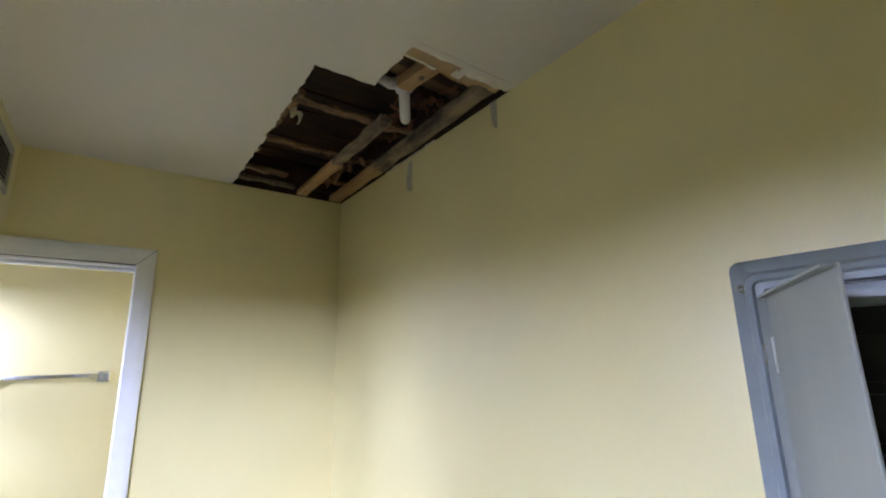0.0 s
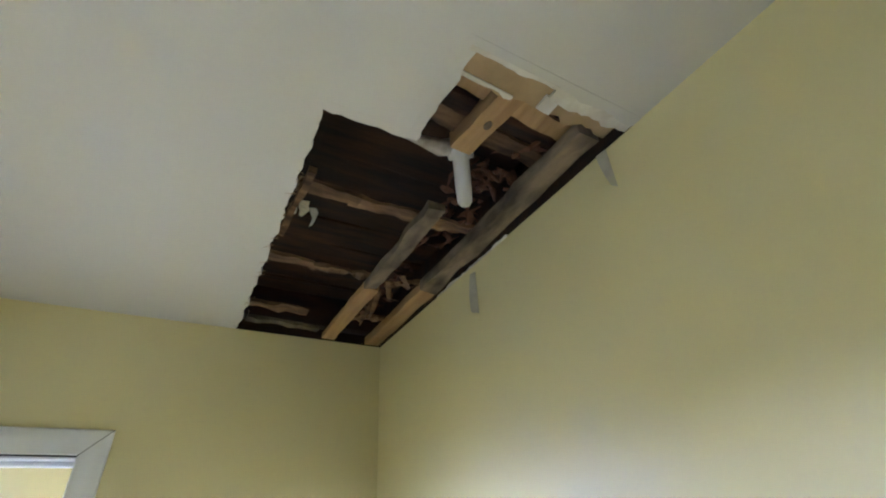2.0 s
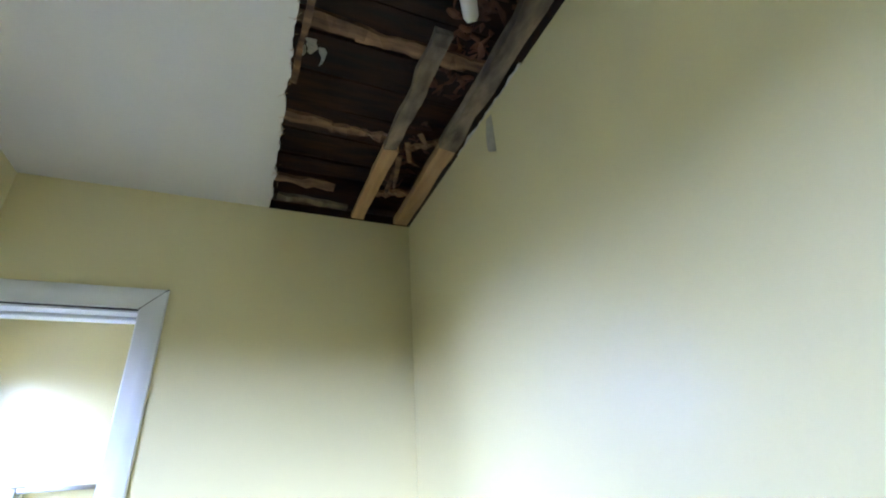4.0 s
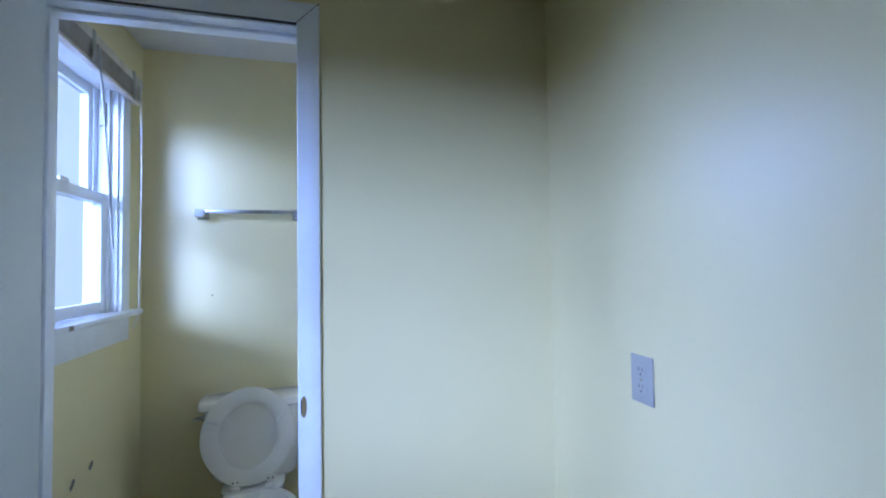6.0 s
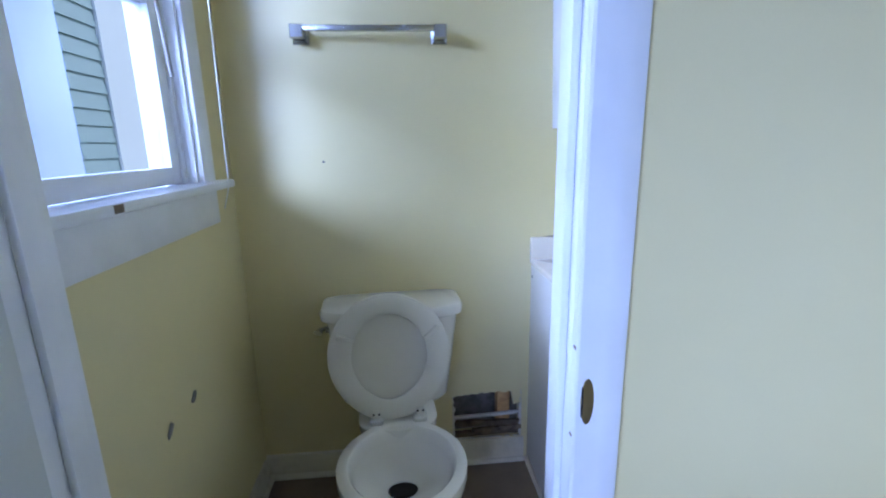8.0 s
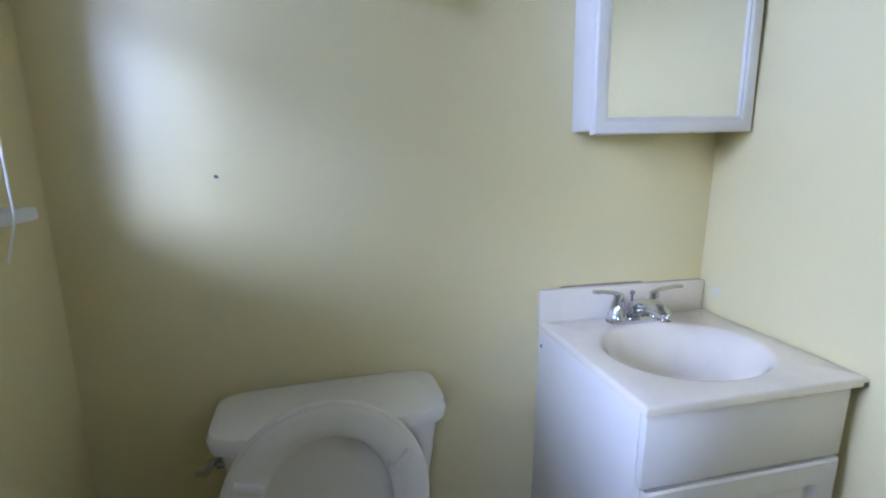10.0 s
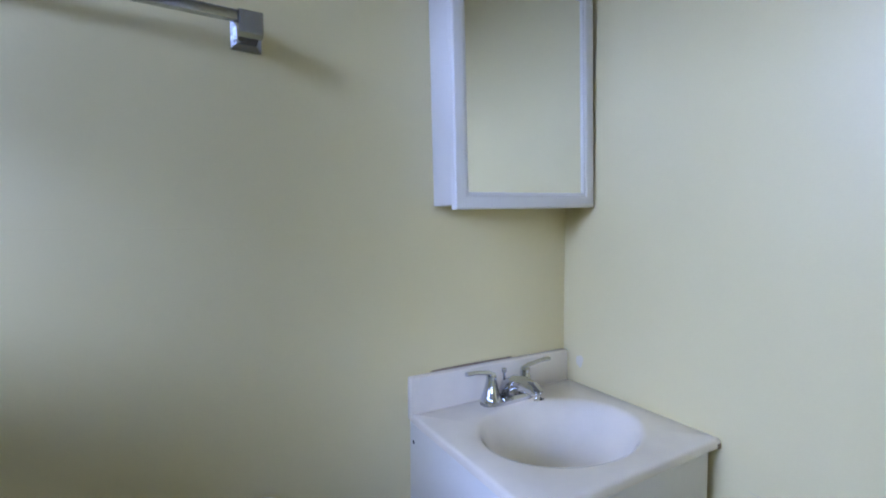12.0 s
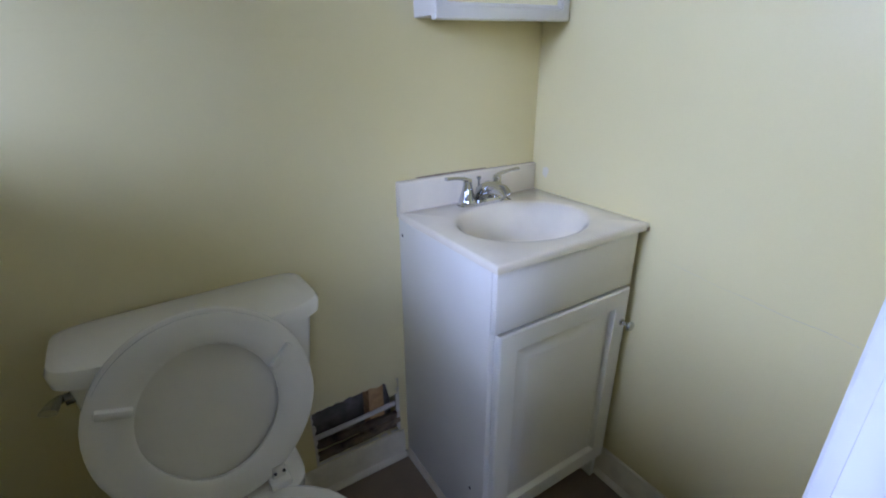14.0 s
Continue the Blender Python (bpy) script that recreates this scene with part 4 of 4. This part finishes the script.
part("shoe_moulding", bm, BASEP, vn)
bm = bmesh.new()
prism(bm, [(0.799, 0.0), (0.783, 0.0), (0.784, 0.012), (0.790, 0.022), (0.799, 0.024)], "x", VX0 + 0.018, VX1 + 0.010)
part("shoe_moulding", bm, BASEP, vn)

# moulded top with its oval bowl
vt = thing("washbasin", (-0.265, 0.91, 0.838), "cream cultured-marble vanity top with moulded oval basin", "sink")
X0, X1, Y0, Y1, ZT = -0.512, -0.026, 0.690, BACK - 0.0225, 0.857
bx, by, rx_, ry_ = -0.268, 0.887, 0.184, 0.147
N = 96


def rect_pt(a, m=0.0):
    c, s = math.cos(a), math.sin(a)
    tx = ((X1 - m - bx) / c) if c > 1e-9 else ((X0 + m - bx) / c if c < -1e-9 else 1e9)
    ty = ((Y1 - m - by) / s) if s > 1e-9 else ((Y0 + m - by) / s if s < -1e-9 else 1e9)
    t = min(tx, ty)
    return bx + t * c, by + t * s


angs = sorted([2 * math.pi * i / N for i in range(N)] + [math.atan2(y - by, x - bx) % (2 * math.pi) for x in (X0, X1) for y in (Y0, Y1)])
bm = bmesh.new()
rings = [[(*rect_pt(a), 0.838) for a in angs], [(*rect_pt(a), ZT - 0.006) for a in angs], [(*rect_pt(a, 0.0018), ZT - 0.0018) for a in angs], [(*rect_pt(a, 0.006), ZT) for a in angs]]
for f, dz in ((1.06, 0.0), (1.03, -0.0004), (1.0, -0.002), (0.975, -0.006), (0.94, -0.015), (0.88, -0.035), (0.80, -0.060), (0.68, -0.085), (0.52, -0.103), (0.34, -0.113), (0.16, -0.118), (0.085, -0.119)):
    rings.append([(bx + rx_ * f * math.cos(a), by + ry_ * f * math.sin(a) + (1 - f) * 0.02, ZT + dz) for a in angs])
loft(bm, rings, cap0=False)
part("top", bm, MARBLE, vt, smooth=50)
part("backsplash", boxes((X0, X1, BACK - 0.0222, BACK - 0.0005, 0.838, 0.938), bevel=0.005), MARBLE, vt)
bm = bmesh.new()
prism(bm, [(X0 + 0.06, 0.9385), (X0 + 0.16, 0.9385), (X0 + 0.30, 0.9383), (X0 + 0.30, 0.9400), (X0 + 0.16, 0.9412), (X0 + 0.07, 0.9405)], "y", BACK - 0.006, BACK - 0.0008)
part("caulk_gap", bm, STAIN, vt, "dirty caulk line behind the splash", smooth=0)
bm = bmesh.new()
tube(bm, [(bx, by + 0.019, ZT - 0.122), (bx, by + 0.019, ZT - 0.1165)], [0.021, 0.019], 20)
part("drain", bm, DULLCHR, vt, "chrome basin drain")
part("corner_chip", boxes((X1 - 0.010, X1 + 0.001, Y0 - 0.0012, Y0 + 0.012, 0.836, 0.846)), STAIN, vt)

fc = thing("faucet", (-0.268, 1.062, ZT), "chrome two-lever centerset basin faucet", "faucet")
fx, fy = -0.268, 1.062
bm = bmesh.new()
loft(bm, [oval(fx, fy, ZT + 0.0004, 0.080, 0.026, 40, 3), oval(fx, fy, ZT + 0.008, 0.079, 0.025, 40, 3), oval(fx, fy, ZT + 0.014, 0.073, 0.019, 40, 3)])
part("base", bm, CHROME, fc)
for s in (-1, 1):
    hx_ = fx + s * 0.052
    bm = bmesh.new()
    loft(bm, [oval(hx_, fy, ZT + z, r, r, 20) for z, r in ((0.010, 0.025), (0.018, 0.024), (0.022, 0.021), (0.045, 0.015), (0.060, 0.012), (0.068, 0.0125), (0.074, 0.008))])
    hb_ = part("handle_body", bm, CHROME, fc)
    bm = bmesh.new()
    tube(bm, [(hx_ - s * 0.008, fy, ZT + 0.068), (hx_ + s * 0.012, fy - 0.002, ZT + 0.077), (hx_ + s * 0.045, fy - 0.004, ZT + 0.083), (hx_ + s * 0.074, fy - 0.005, ZT + 0.084)], [0.009, 0.0075, 0.0065, 0.0075], 12, flat=0.7)
    part("lever", bm, CHROME, hb_)
bm = bmesh.new()
tube(bm, [(fx, fy + 0.006, ZT + 0.010), (fx, fy - 0.002, ZT + 0.032), (fx + 0.003, fy - 0.024, ZT + 0.047), (fx + 0.008, fy - 0.052, ZT + 0.052), (fx + 0.012, fy - 0.078, ZT + 0.049), (fx + 0.014, fy - 0.090, ZT + 0.041), (fx + 0.0145, fy - 0.093, ZT + 0.028)], [0.023, 0.022, 0.020, 0.0175, 0.016, 0.015, 0.013], 18)
part("spout", bm, CHROME, fc)
bm = bmesh.new()
tube(bm, [(fx, fy + 0.018, ZT + 0.012), (fx, fy + 0.018, ZT + 0.062), (fx, fy + 0.018, ZT + 0.064), (fx, fy + 0.018, ZT + 0.072)], [0.003, 0.003, 0.006, 0.006], 10)
part("lift_rod", bm, DULLCHR, fc)

# ---------------------------------------------------------------- medicine cabinet
mc = thing("medicine_cabinet", (-0.23, BACK, 1.33), "white framed medicine cabinet with a mirror door", "cabinet")
MX0, MX1, MZ0, MZ1, MF = -0.446, -0.027, 1.322, 1.870, 1.018
part("body", boxes((MX0 + 0.004, MX1 - 0.006, MF + 0.020, BACK - 0.0005, MZ0 + 0.010, MZ1 - 0.008), bevel=0.002), CABW, mc)
bm = bmesh.new()


def mring(d, y):
    return [(MX0 + d, y, MZ0 + d), (MX1 - d, y, MZ0 + d), (MX1 - d, y, MZ1 - d), (MX0 + d, y, MZ1 - d)]


loft(bm, [mring(0, MF + 0.0195), mring(0, MF + 0.004), mring(0.003, MF + 0.001), mring(0.008, MF), mring(0.026, MF + 0.001), mring(0.030, MF + 0.005), mring(0.034, MF + 0.005), mring(0.037, MF + 0.009), mring(0.0375, MF + 0.0195)], False, False)
md = part("door", bm, CABW, mc, "white moulded door frame", smooth=25)
part("mirror", boxes((MX0 + 0.0372, MX1 - 0.0372, MF + 0.010, MF + 0.014, MZ0 + 0.0372, MZ1 - 0.0372)), MIRROR, md, "plain mirror glass", smooth=0)
mc.matrix_basis = mc.matrix_basis @ Matrix.Rotation(radians(-1.7), 4, "Y")  # hangs a little crooked

# ---------------------------------------------------------------- baseboards and bathroom wall damage
def baseboard(name, p, q, out, h=0.10, t=0.014):
    p, q, o = Vector(p), Vector(q), Vector(out)
    prof = [(0.0005, 0), (t, 0), (t, h * 0.74), (t * 0.6, h * 0.86), (t * 0.55, h * 0.95), (t * 0.3, h), (0.0005, h)]
    bm = bmesh.new()
    loft(bm, [[(*(c + o * u), z) for u, z in prof] for c in (p, q)])
    ob = setting(name, bm, BASEP, "worn off-white wooden baseboard", "baseboard", smooth=30)
    bm = bmesh.new()
    s = [(t + 0.0004, 0), (t + 0.012, 0), (t + 0.011, 0.010), (t + 0.006, 0.016), (t + 0.0004, 0.018)]
    loft(bm, [[(*(c + o * u), z) for u, z in s] for c in (p, q)])
    part("shoe_moulding", bm, BASEP, ob)
    return ob


baseboard("baseboard", (XL, BACK), (VX0 - 0.016, BACK), (0, -1))
baseboard("baseboard", (XL, DY + 0.02), (XL, BACK - 0.027), (1, 0))
baseboard("baseboard", (EB, DY + 0.02), (EB, 0.782), (-1, 0))
baseboard("baseboard", (0, RY), (0, -0.03), (-1, 0))
baseboard("baseboard", (JR + 0.066, 0), (-0.027, 0), (0, -1))

gp = thing("wall_cavity", (-0.67, BACK, 0.13), "broken wall cavity with dusty lath, pipe and torn plaster", "wall damage", kind="structure")
part("backing", boxes((GX0 - 0.02, GX1 + 0.02, BACK + 0.075, BACK + 0.105, GZ0 - 0.01, GZ1 + 0.02)), DUST_SHADE, gp, "grey dusty backing")
part("stud", boxes((-0.625, -0.575, BACK + 0.020, BACK + 0.074, GZ0, GZ1), bevel=0.002), WOODT, gp, "brown wall stud")
bm = bmesh.new()
tube(bm, [(GX0 - 0.001, BACK + 0.018, 0.193), (-0.67, BACK + 0.018, 0.197), (GX1 + 0.001, BACK + 0.018, 0.203)], 0.008, 12)
part("pipe", bm, PVC, gp, "white pipe run")
stick("lath", (GX0, BACK + 0.016, 0.158), (GX1, BACK + 0.012, 0.150), 0.014, 0.022, WOODG, 31, "grime-covered lath", gp, rough=0.006)
stick("lath", (GX0 + 0.08, BACK + 0.006, 0.130), (GX1, BACK + 0.004, 0.138), 0.012, 0.016, WOODG, 32, "grime-covered lath", gp, rough=0.006)
stick("lath", (GX0, BACK + 0.022, 0.104), (GX1, BACK + 0.020, 0.110), 0.020, 0.018, WOODG, 33, "grime-covered lath", gp, rough=0.005)
random.seed(12)
for e in ("top", "right", "bottom", "left"):
    bm = bmesh.new()
    n = 26
    rr = []
    for i in range(n + 1):
        f = i / n
        j = 0.010 * noise.noise((i * 0.5, 3.3, 1)) + random.uniform(0, 0.004)
        if e == "top":
            x, a, b = GX0 + (GX1 - GX0) * f, GZ1 + 0.001, GZ1 - 0.014 + 0.010 * f + j - (0.055 if f > 0.87 else 0)
        elif e == "bottom":
            x, a, b = GX0 + (GX1 - GX0) * f, GZ0 - 0.001, GZ0 + 0.001 + 0.5 * j
        if e in ("top", "bottom"):
            rr.append([(x, BACK + 0.0004, a), (x, BACK + 0.0004, b), (x, BACK + 0.010, b), (x, BACK + 0.010, a)])
        else:
            z = GZ0 + (GZ1 - GZ0) * f
            a = GX0 - 0.001 if e == "left" else GX1 + 0.001
            b = GX0 + 0.004 + j if e == "left" else GX1 - 0.006 - j
            rr.append([(a, BACK + 0.0004, z), (b, BACK + 0.0004, z), (b, BACK + 0.010, z), (a, BACK + 0.010, z)])
    loft(bm, rr)
    part("torn_edge", bm, YELLOW if e == "top" else PLASTER, gp, "ragged torn wallboard edge", smooth=0)


def wall_mark(name, label, outline, axis, at, depth, material):
    t = thing(name, {"x": (at, outline[0][0], outline[0][1]), "y": (outline[0][0], at, outline[0][1])}[axis], label, "wall mark")
    bm = bmesh.new()
    prism(bm, outline, axis, at, at + depth)
    part("mark", bm, material, t, smooth=0)
    return t


def blot(cy, cz, ry, rz, seed, n=16, lean=0.0):
    out = []
    for i in range(n):
        a = 2 * math.pi * i / n
        r = 1 + 0.45 * noise.noise((math.cos(a) * 1.3, math.sin(a) * 1.3, seed))
        z = rz * r * math.sin(a)
        out.append((cy + ry * r * math.cos(a) + lean * z, cz + z))
    return out


wall_mark("anchor_hole", "dark torn anchor hole in the wall paint", blot(0.656, 0.640, 0.014, 0.014, 1.0, lean=0.5), "x", XL, 0.0012, DUST_SHADE)
wall_mark("anchor_hole", "dark torn anchor hole in the wall paint", blot(0.525, 0.626, 0.013, 0.016, 2.0, lean=0.5), "x", XL, 0.0012, DUST_SHADE)
wall_mark("nail_hole", "small dark nail hole in the wall", blot(-1.242, 1.228, 0.005, 0.0035, 5.0, 10), "y", BACK, -0.0010, DUST_SHADE)
crack = [(0.64, 0.772), (0.57, 0.766), (0.50, 0.757), (0.44, 0.755), (0.37, 0.748), (0.30, 0.748), (0.235, 0.741)]
bm = bmesh.new()
tube(bm, [(EB - 0.0001, y, z) for y, z in crack], [0.0002, 0.0003, 0.0002, 0.0005, 0.0004, 0.0005, 0.0003], 5)
ck = thing("wall_crack", (EB, 0.45, 0.75), "thin hairline crack in the wall plaster", "crack")
part("crack", bm, PEEL, ck)
bm = bmesh.new()
tube(bm, [(x, BACK + 0.0002, 1.276 + 0.002 * noise.noise((x * 3, 1, 2))) for x in [-1.52 + 0.05 * i for i in range(20)]], 0.0007, 5)
se = thing("wallboard_seam", (-1.0, BACK, 1.276), "faint taped wallboard seam under the yellow paint", "wall seam")
part("ridge", bm, YELLOW, se)
sm = thing("wall_stain", (EB, 1.10, 0.93), "small grimy smear beside the backsplash", "stain")
bm = bmesh.new()
prism(bm, blot(1.065, 0.915, 0.012, 0.018, 7.0), "x", EB - 0.0008, EB)
part("mark", bm, BASEP, sm, smooth=0)

# ---------------------------------------------------------------- outside
setting("ground", boxes((-400, 400, -400, 400, -0.70, -0.60)), GROUND, "flat green lawn outside the house", "ground")
nh = thing("neighbour_house", (-3.6, 4.0, -0.6), "neighbouring house with pale clapboard siding", "house")
for i in range(32):
    z = -0.6 + i * 0.13
    bm = bmesh.new()
    prism(bm, [(-3.42, z), (-3.405, z), (-3.42, z + 0.132)], "y", 3.3, 3.75)
    part("clapboard", bm, SIDINGG, nh)
part("corner_board", boxes((-3.44, -3.39, 3.75, 8.5, -0.6, 3.6)), SIDING, nh, "wide white corner board")
part("wall", boxes((-6.0, -3.42, 3.3, 8.5, -0.6, 3.6)), SIDING, nh)
